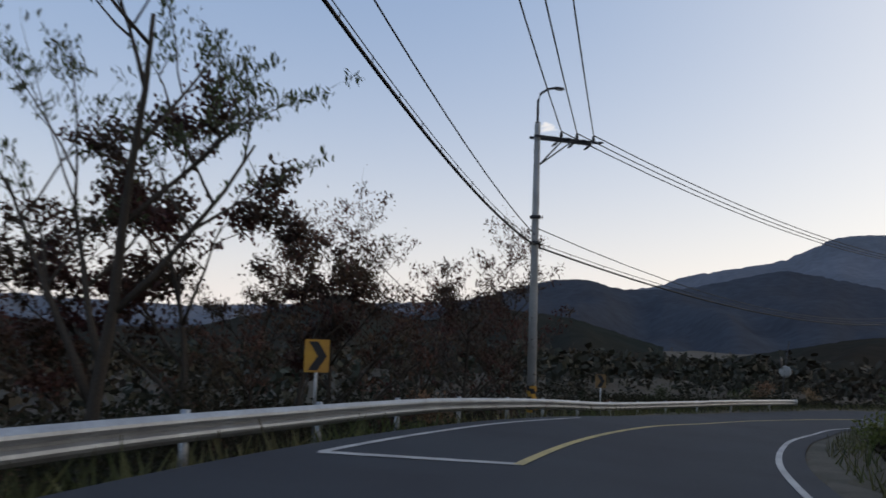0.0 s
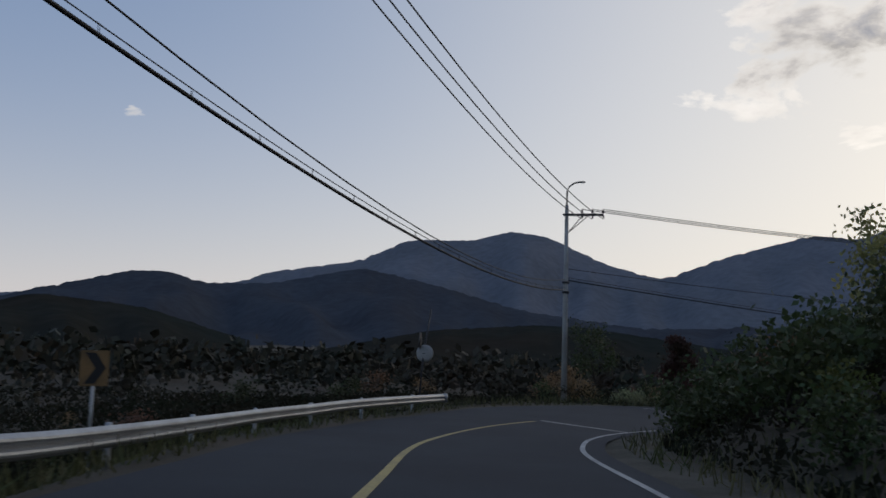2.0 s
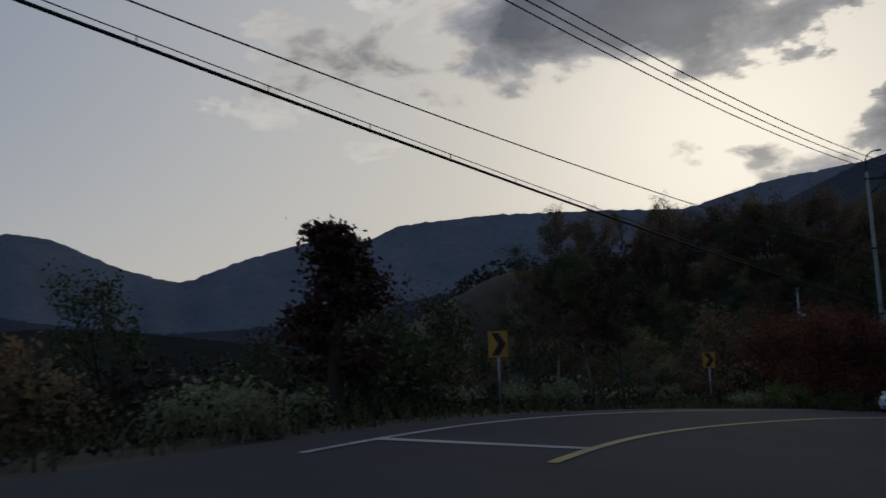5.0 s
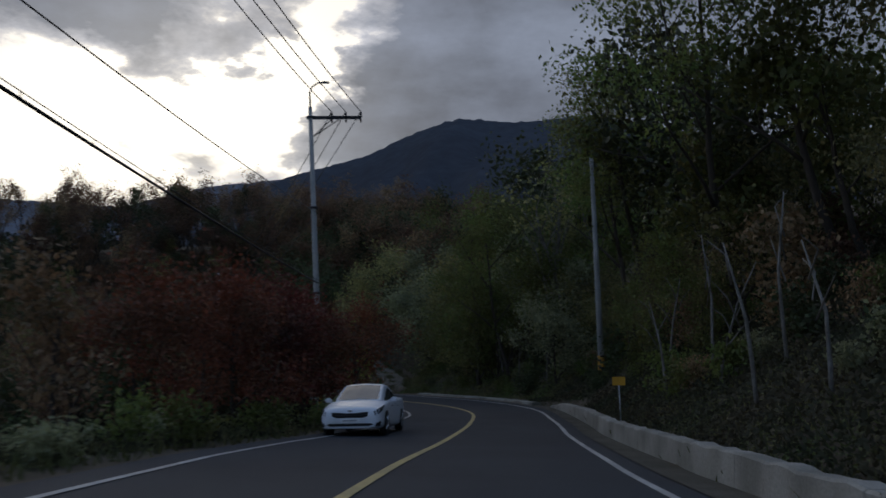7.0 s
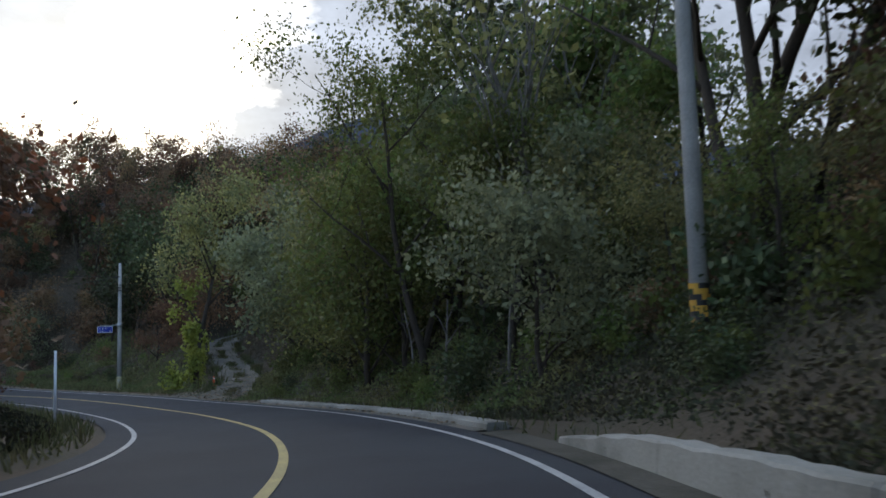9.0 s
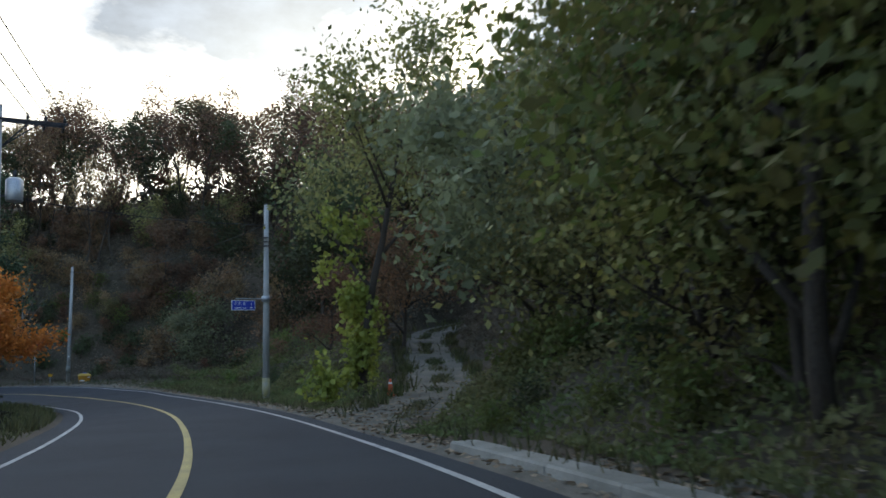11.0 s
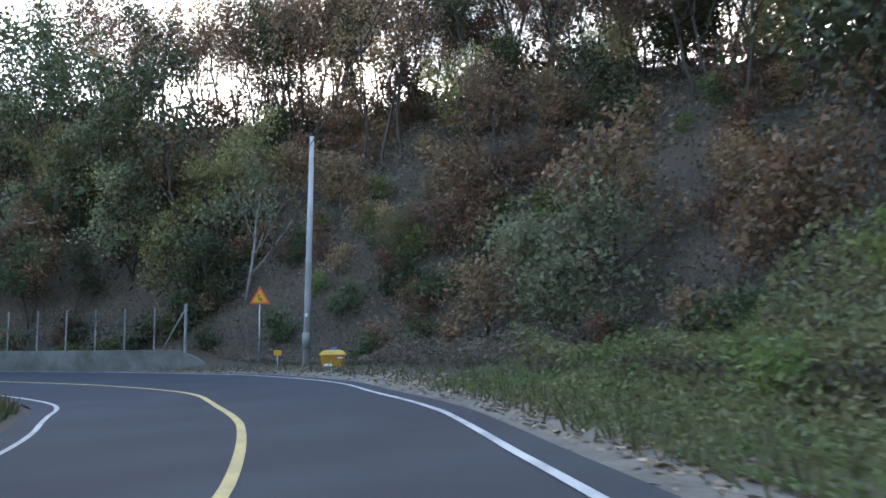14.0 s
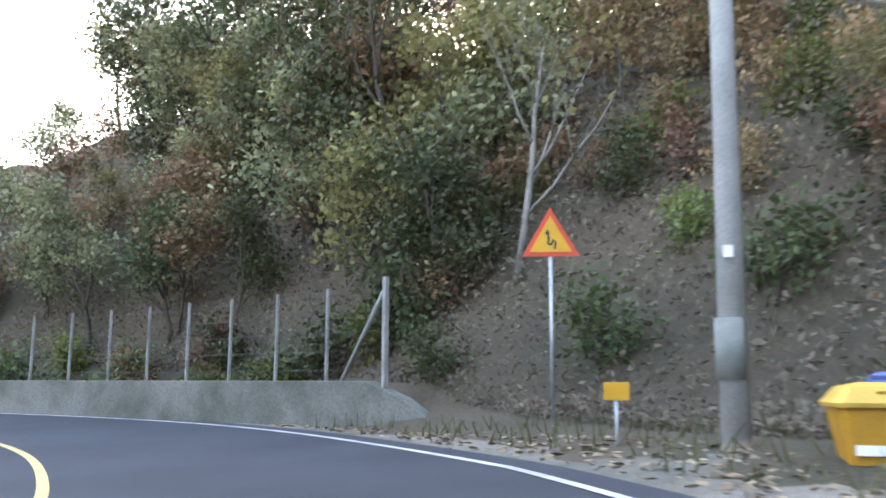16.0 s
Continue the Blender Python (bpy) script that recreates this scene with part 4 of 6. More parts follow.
# hill round the last bend
scatter(["tall_a", "tall_b", "tall_c"], 130, 180, 250, 22, 44, (.56, .84), 1.9)
scatter(["dark_a", "russet_a", "dark_b", "russet_a"], 26, 184, 207, 17, 36, (.9, 1.35), 2.6)
scatter(["dark_b", "russet_a", "dark_a", "brown_low"], 60, 176, 222, 24, 46, (.7, 1.1), 2.2)
scatter(["dark_a", "tall_b", "russet_a", "tall_a"], 34, 188, 218, 34, 58, (.6, .85), 2.4)
scatter(["tall_a", "tall_c", "tall_b", "russet_a"], 40, 204, 238, 26, 48, (.55, .75), 2.0)
for x, y, k in ((193, 108.5, .68), (194.5, 110.5, .72), (193.5, 112.5, .66), (195.8, 111.5, .75), (196.2, 114.0, .7), (195, 115.5, .66), (197.5, 116, .74), (198.5, 113, .7), (192.2, 106.3, .66)):
    put(("tall_a", "tall_c", "tall_b")[int(x) % 3], x, y, k)
scatter(["brown_low", "russet_b", "brown_low", "olive_b", "dark_b"], 64, 180, 248, 13, 34, (.5, .95), 2.0)
scatter(["bush_d", "bush_a", "bush_d"], 36, 182, 246, 12, 28, (.7, 1.2), 1.4)
scatter(["bush_d", "bush_a", "bush_d", "bush_b"], 20, 200, 236, 10.5, 16, (.6, 1.1), 1.3)
scatter(["bush_a", "bush_d", "bush_b", "bush_d"], 64, 196, 238, 10, 30, (.7, 1.25), 1.6)
scatter(["bush_d", "brown_low", "bush_d", "bush_d"], 40, 213, 233, 10.5, 25, (.5, .85), 1.3)
scatter(["bush_b", "bush_c", "bush_a"], 14, 180, 204, 7.5, 13, (.5, .9), 1.2)
put("rust_a", 150.5, 60.75, 1.0)
put("rust_a", 148, 64.0, .75)
for key, x, y, k in (("bush_a", 179.4, 98.9, .9), ("bush_a", 176.9, 92.7, .8), ("bush_a", 178.2, 90.4, .9), ("olive_low", 182.6, 94.6, .42), ("bush_b", 181.5, 98.4, .8), ("dark_b", 180.6, 105.2, .62), ("dark_b", 181.4, 106.8, .6)):
    put(key, x, y, k)
put("grey_low", 176.0, 81.9, 1.0, 1.0, .6, label="tall pale green leafy bush at the foot of the hill")
put("green_low", 166.3, 61.2, .8, 1.0)
put("brown_low", 177.6, 87.0, .8, 2.0)
put("bush_c", 175, 86.25, .8)
scatter(["brown_low", "olive_b", "dark_b", "russet_b"], 12, 233, 250, 7.5, 16, (.5, .85), 2.0)
FENCE = catmull([(178.2, 102.15, 0), (177.9, 104.25, 0), (177.4, 110.45, 0), (176.3, 117.25, 0), (173.5, 125.75, 0), (169.5, 134.75, 0)], .5)
for k in range(40):                      # the wood behind the fence
    p = FENCE[int((k * 17.3) % (len(FENCE) - 4)) + 3]
    off = 2.2 + (k * 3.7) % 13
    if p[1] + off * .25 < 104.3:         # a bare slope beside the fence's end
        continue
    key = ("olive_b", "brown_low", "bush_b", "dark_b")[k % 4] if off < 5 else ("dark_a", "grey_a", "tall_b", "russet_a", "olive_a")[k % 5]
    put(key, p[0] + off, p[1] + off * .25, (.5 if off < 5 else .75) + (k * .37) % .25)
for k in range(18):
    p = FENCE[-1 - int((k * 5.3) % 40)]
    off = 1.8 + (k * 2.9) % 9
    put(("dark_b", "grey_a", "brown_low", "russet_b")[k % 4], p[0] + off, p[1] + off * .5 + 1, .55 + (k * .37) % .35)
for k in range(18):                      # brush close behind the fence
    p = FENCE[3 + int((k * 7.7) % (len(FENCE) - 10))]
    put(("bush_a", "bush_b", "bush_a", "bush_d")[k % 4], p[0] + 1.3 + (k * 1.3) % 2.2, p[1] + .3, .75 + (k * .37) % .5)
put("bare_c", 181, 103.15, .95, 0.8)
for k in range(8):
    put(("tall_a", "tall_c", "tall_b")[k % 3], 183 + (k * 5.9) % 18, 90 + (k * 7.7) % 22, .6 + (k * .29) % .25)
for k in range(11):                      # skyline trees on the hill's far end
    x, y = 166 + (k * 9.7) % 36, 106 + (k * 6.3) % 22
    if keep_off(x, y, 9):
        put(("tall_c", "tall_a", "tall_b")[k % 3], x, y, .55 + (k * .31) % .25)
# left of the last bend
scatter(["dark_b", "olive_b", "russet_b"], 26, 196, 250, -44, -15, (.7, 1.1), 3.5)
scatter(["bush_a", "bush_b"], 12, 192, 250, -14, -8, (.5, .9), 2.0)


def maple(x, y):
    """The flat-topped orange maple by the last bend."""
    wood, foliage = tree_meshes("maple", 6.6, 1.5, .14, .40, 9500, .13, "leaf_orange", 41, clump=.42, upward=.25, low=.44, even=.8)
    ob = plant("maple_tree", (wood, foliage), "bright orange autumn maple tree beside the bend", "tree", "maples")
    ob.location = (x, y, ground_z(x, y) - .1)


maple(142.6, 80.9)
for x, y, k in ((147.0, 84.2, 1.5), (150.2, 87.2, 1.4), (144.2, 85.2, 1.6), (140.5, 83.5, 1.3)):
    put("bush_a", x, y, k)


def pine(x, y, height, seed, label, leaf="needle", size=.085, long=3.6, count=11000, wide=.36, name="pine_tree", group="pines", bend=.1, fuzz=.5):
    gen = np.random.default_rng(seed)
    z0 = ground_z(x, y) - .1
    root = thing_at(name, (x, y, z0), label, "tree", group)
    paths, radii, tips = [], [], []
    top = [(gen.normal(0, bend) * i, gen.normal(0, bend) * i, height * i / 8) for i in range(9)]
    paths.append(top)
    radii.append([.2 * (1 - i / 9) + .02 for i in range(9)])
    for k in range(34):
        u = .22 + .76 * k / 34
        i = min(int(u * 8), 7)
        p = Vector(top[i]).lerp(Vector(top[i + 1]), u * 8 - i)
        w, r = gen.uniform(0, 6.28), (1.1 - u) * height * wide * gen.uniform(.6, 1.1)
        pts = [p + Vector((math.cos(w), math.sin(w), 0)) * r * t + Vector((0, 0, .28 * r * t * t)) for t in (0, .35, .7, 1)]
        paths.append(pts)
        radii.append([.05, .04, .03, .015])
        tips.extend([pts[1].lerp(pts[3], v) for v in gen.uniform(.2, 1, 7)])
    tips = np.array([tuple(t) for t in tips])
    at = tips[gen.integers(0, len(tips), count)] + gen.normal(0, 1, (count, 3)) * (fuzz, fuzz, fuzz * .4)
    part("trunk", tubes("pine_trunk", paths, radii, M["bark"], 6), None, root)
    part("crown", quads_mesh("pine_crown", leaf_quads(at, size, -.3, long, gen), [M[leaf]]), None, root)


pine(150.5, 85.75, 14.5, 51, "tall dark green pine tree beside the bend")
pine(146.5, 87.25, 12.0, 52, "dark green pine tree beside the bend")
pine(155, 99.25, 13.0, 53, "dark green pine tree beside the bend")

pine(42.2, 66.7, -1.3 - ground_z(42.2, 66.6), 54, "dark dense spire-shaped tree standing alone below the road", "leaf_darkred", .10, 1.4, 9000, .42, "spire_tree", "wood", .02, .26)


def climber(x, y):
    """The tree by the track, hung with yellow-green climbing leaves."""
    gen = np.random.default_rng(61)
    paths, radii, tips = branching(12.0, 1.1, .19, .34, 2, gen, .0, .6, forks=4, crook=.05)
    z0 = ground_z(x, y) - .1
    root = thing_at("climber_clad_tree", (x, y, z0), "tree hung with big yellow-green climbing leaves", "tree", "wood")
    part("trunk", tubes("climber_trunk", paths, radii, M["bark"], 7), None, root)
    at = tips[gen.integers(0, len(tips), 5600)] + gen.normal(0, .55, (5600, 3))
    part("crown", quads_mesh("climber_crown", leaf_quads(at, .15, .3, gen=gen), [M["leaf_olive"]]), None, root)
    clumps = []
    for _ in range(30):                  # hanging clumps on the trunk, a low spill beside it, a few higher up
        h, w = gen.beta(1.6, 1.3) * 3.4 + .5, gen.uniform(0, 6.28)
        r = .18 + .4 * (h / 3.6) * gen.uniform(.3, 1)
        clumps.append((math.cos(w) * r, math.sin(w) * r, h))
    for _ in range(8):
        u = gen.uniform(.1, 1)
        clumps.append((-gen.uniform(0, .7), .25 + 1.75 * u, gen.uniform(.1, 1) * (1.9 - 1.2 * u) + .1))
    for _ in range(9):
        clumps.append((-gen.uniform(-.6, 1.0), gen.uniform(-.5, 1.6), gen.uniform(4.2, 6.6)))
    at = np.array(clumps)[gen.integers(0, len(clumps), 2400)] + gen.normal(0, 1, (2400, 3)) * (.2, .2, .28)
    at[:, 2] = np.maximum(at[:, 2], .05)
    part("climbing_leaves", quads_mesh("climbing_leaves", leaf_quads(at, .19, .9, 1.2, gen), [M["leaf_yellow"]]), None, root,
         "big yellow-green climbing leaves")


climber(134.2, 59.65)

# the prototypes themselves stand in the wood behind the first bend
for i, (key, ob) in enumerate(PROTO.items()):
    x, y = -34.0 - 6.0 * (i % 5), -12.0 - 7.0 * (i // 5)
    ob.location = (x, y, ground_z(x, y) - .1)


def far_wood():
    """Distant woods: crowns of large leaves over the slopes and the valley, one mesh."""
    gen = np.random.default_rng(71)
    cents, sizes = [], []
    xs = gen.uniform(-120, 330, 30000)
    ys = gen.uniform(-60, 330, 30000)
    z, s, l = land(xs, ys)
    dist = np.sqrt(np.min((xs[:, None] - RC[None, ::12, 0]) ** 2 + (ys[:, None] - RC[None, ::12, 1]) ** 2, axis=1))
    keep = (dist > 36) & (gen.uniform(0, 1, len(xs)) < .13) & ~((xs > -20) & (xs < 45) & (ys < 40) & (dist < 60))
    for x, y, zz, d in zip(xs[keep], ys[keep], z[keep], dist[keep]):
        h = gen.uniform(3.5, 7.5) * (.6 if d < 60 else 1)
        n = 56 if d < 60 else 22
        p = gen.normal(0, 1, (n, 3))
        p /= np.linalg.norm(p, axis=1)[:, None]
        p *= gen.uniform(.55, 1.0, (n, 1)) * (h * .42, h * .42, h * .5)
        cents.append(p + (x, y, zz + h * .5))
        sizes.append(np.full(n, .42 if d < 60 else 1.15))
    me = quads_mesh("far_wood", leaf_quads(np.vstack(cents), np.hstack(sizes), .1, 1.3, gen), [M["leaf_far"]])
    tagged(new("distant_wood", me), "distant dark autumn woods on slopes and valley", "woodland", kind="stuff")


M["leaf_far"] = material("leaf_far", (0.028, 0.032, 0.02), 0.8, 0.4, 0.03, island=0.2, second=(0.042, 0.029, 0.018), fine=.2)
far_wood()


def verge():
    """Grass blades and fallen leaves along both sides of the road."""
    gen = np.random.default_rng(81)
    n = 70000
    s = gen.uniform(-10, 246, n)
    side = gen.uniform(0, 1, n) < .5
    far = gen.gamma(1.3, 1.3, n)
    l = np.where(side, lane_r(s) + apron_r(s) + .5 + far, -lane_l(s) - apron_l(s) - .3 - far)
    cx = np.interp(s, RS, RC[:, 0]) + np.interp(s, RS, RN[:, 0]) * l
    cy = np.interp(s, RS, RC[:, 1]) + np.interp(s, RS, RN[:, 1]) * l
    lush = np.where(side, (np.abs(s - 194) < 14) * .2 + .2, (s > 170) * .7 + .35)
    ok = (gen.uniform(0, 1, n) < lush)
    ok &= np.min((TRACK[None, ::3, 0] - cx[:, None]) ** 2 + (TRACK[None, ::3, 1] - cy[:, None]) ** 2, axis=1) > 2.6
    cx, cy = cx[ok], cy[ok]
    z = land(cx, cy)[0]
    m = len(cx)
    h = gen.uniform(.12, .45, m)
    w = gen.uniform(0, 6.28, m)
    base = np.stack([cx, cy, z], 1)
    acr = np.stack([np.cos(w), np.sin(w), np.zeros(m)], 1) * .022
    tip = base + np.stack([gen.normal(0, .12, m), gen.normal(0, .12, m), h], 1)
    q = np.stack([base - acr, base + acr, tip + acr * .3, tip - acr * .3], 1)
    tagged(new("verge_grass", quads_mesh("verge_grass", q, [M["grass"]])), "dry green and straw-coloured verge grass", "grass", kind="stuff")
    # fallen leaves on the right-hand verge
    n = 15000
    s = gen.uniform(136, 236, n)
    l = lane_r(s) + apron_r(s) + gen.gamma(2.0, 1.1, n)
    cx = np.interp(s, RS, RC[:, 0]) + np.interp(s, RS, RN[:, 0]) * l
    cy = np.interp(s, RS, RC[:, 1]) + np.interp(s, RS, RN[:, 1]) * l
    z = land(cx, cy)[0] + .05
    at = np.stack([cx, cy, z], 1)
    q = leaf_quads(at, .13, 0, 1.2, gen)
    q[:, :, 2] = z[:, None] + (q[:, :, 2] - z[:, None]) * .35
    tagged(new("fallen_leaves", quads_mesh("fallen_leaves", q, [M["litter"]])), "dry brown fallen leaves on the verge", "leaf litter", kind="stuff")


verge()


def undergrowth():
    """Low brush that covers the slopes beside the road: leaves heaped in mounds, one mesh for each kind of slope."""
    gen = np.random.default_rng(91)
    wave = gen.normal(0, 1, (10, 3))

    def cover(name, key, count, s0, s1, l0, l1, tall, size, label, clear=.9):
        s = gen.uniform(s0, s1, count)
        l = l0 + (l1 - l0) * gen.uniform(0, 1, count) ** 1.7
        cx = np.interp(s, RS, RC[:, 0]) + np.interp(s, RS, RN[:, 0]) * l
        cy = np.interp(s, RS, RC[:, 1]) + np.interp(s, RS, RN[:, 1]) * l
        z, ss, ll = land(cx, cy)
        ok = (ll > lane_r(ss) + apron_r(ss) + clear) | (ll < -lane_l(ss) - apron_l(ss) - clear)
        ok &= np.min((TRACK[None, ::2, 0] - cx[:, None]) ** 2 + (TRACK[None, ::2, 1] - cy[:, None]) ** 2, axis=1) > 4.5
        cx, cy, z = cx[ok], cy[ok], z[ok]
        heap = sum(np.sin(cx * a * 1.1 + cy * b * 1.1 + c * 9) for a, b, c in wave) / 3.2
        edge = np.clip((np.maximum(ll - lane_r(ss) - apron_r(ss), -ll - lane_l(ss) - apron_l(ss))[ok] - clear) / 2.5, .12, 1)
        high = tall * edge * np.clip(.5 + .42 * heap, .34, 1.3)
        at = np.stack([cx, cy, z + .07 + high * gen.uniform(0, 1, len(cx)) ** .6], 1)
        fine = size * np.clip(.42 + (np.abs(ll[ok]) - 5) * .05, .42, 1.15)
        tagged(new(name, quads_mesh(name, leaf_quads(at, fine, .1, 1.9, gen), [M[key]])), label, "undergrowth", kind="stuff")

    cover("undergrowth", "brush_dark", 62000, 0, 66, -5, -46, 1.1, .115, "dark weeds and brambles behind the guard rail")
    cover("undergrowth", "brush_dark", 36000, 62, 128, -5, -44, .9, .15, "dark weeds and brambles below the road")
    cover("undergrowth", "brush_dark", 14000, 10, 76, 6, 22, .9, .22, "dark weeds on the bank inside the bend")
    cover("undergrowth", "brush_earth", 62000, 92, 138, 5.2, 24, .8, .15, "dark brown undergrowth and litter on a wooded bank")
    cover("undergrowth", "brush_green", 16000, 96, 134, 5.4, 10.5, .5, .10, "low green weeds and grass on a wooded bank")
    cover("undergrowth", "brush_green", 36000, 134, 168, 5.5, 26, 1.0, .15, "grey-green undergrowth on a wooded bank")
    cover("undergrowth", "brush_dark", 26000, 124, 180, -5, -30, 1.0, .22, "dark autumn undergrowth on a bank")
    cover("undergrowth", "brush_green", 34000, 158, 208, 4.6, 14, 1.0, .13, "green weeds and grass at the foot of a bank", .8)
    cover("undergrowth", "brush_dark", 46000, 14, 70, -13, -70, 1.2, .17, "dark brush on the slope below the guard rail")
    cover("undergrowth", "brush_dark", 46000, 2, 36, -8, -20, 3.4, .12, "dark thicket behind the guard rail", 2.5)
    cover("undergrowth", "brush_green", 12000, 190, 206, 5.5, 13, .8, .14, "low green weeds at the foot of the hill")
    cover("undergrowth", "brush_green", 15000, 194, 209, 8.0, 14.5, 2.0, .13, "tall green weeds heaped at the foot of the hill")
    cover("undergrowth", "brush_green", 12000, 175, 188, 4.6, 9.5, 1.7, .13, "fresh green weeds on a roadside mound", .9)
    cover("undergrowth", "brush_brown", 150000, 172, 250, 8, 36, 1.4, .12, "brown autumn brush covering a hillside", 1.6)


undergrowth()

# ---- guard rail ----


def guard_rail(s0, s1, step=4.0):
    root = thing_at("guard_rail", on_road(s0, -3.55), "grey galvanised steel guard rail along the bend", "guard rail")
    inv = root.matrix_world.inverted()
    prof = [(0, .70), (.015, .69), (.075, .645), (.085, .61), (.075, .575), (.02, .545), (.02, .515), (.075, .485), (.085, .45),
            (.075, .415), (.015, .37), (0, .36)]
    side = along([(-24, -3.55), (13, -3.55), (20, -3.82), (25, -3.87), (32, -4.35), (43, -4.23), (53, -4.4), (60, -4.7), (62, -4.6)])
    drop = lambda s: float(np.interp(s, [36, 52], [.26, 0]))
    s = s0
    while s < s1 - .5:
        e = min(s + step, s1)
        V, F = [], []
        ss = np.linspace(s - .03, e + .03, 6)
        for q in ss:
            for d, h in prof:
                V.append(inv @ on_road(q, side(q) + d, h - drop(q)))
            for d, h in prof[::-1]:
                V.append(inv @ on_road(q, side(q) + d - .006, h - drop(q)))
        m = 2 * len(prof)
        for i in range(len(ss) - 1):
            for k in range(m):
                F.append((i * m + k, i * m + (k + 1) % m, (i + 1) * m + (k + 1) % m, (i + 1) * m + k))
        part("beam", mesh_of("beam", V, F, [M["steel"]]), None, root)
        # post with its spacer and bolt
        p = on_road(s + .05, side(s) - .16, -drop(s))
        base = inv @ p
        post = part("post", tubes("post", [[base + Vector((0, 0, -.4)), base + Vector((0, 0, .72))]], [[.057, .057]], M["steel"], 10), None, root)
        t = heading(s)
        bm = box((.20, .13, .16), base + Vector((-math.sin(t) * -.08, math.cos(t) * -.08, .53)), .01, (0, 0, t))
        part("spacer", bm, M["steel"], root)
        s = e
    end = inv @ on_road(s1, side(s1) + .02)
    part("end_cap", tubes("end_cap", [[end + Vector((0, 0, .35)), end + Vector((0, 0, .71))]], [[.11, .11]], M["steel"], 12), None, root)


guard_rail(-22, 60.3)

# ---- poles and lines ----


def striped_band(height, r):
    """A slanting yellow and black band round a pole's foot."""
    V, F, slots = [], [], []
    n, rows = 24, 10
    for j in range(rows + 1):
        for k in range(n):
            w = 2 * math.pi * k / n
            V.append((math.cos(w) * r, math.sin(w) * r, .35 + height * j / rows))
    for j in range(rows):
        for k in range(n):
            F.append((j * n + k, j * n + (k + 1) % n, (j + 1) * n + (k + 1) % n, (j + 1) * n + k))
            slots.append(int(((k / n * 2 + j / rows * 3) % 1) > .5))
    return mesh_of("stripe_band", V, F, [M["sign_amber"], M["sign_black"]], slots)


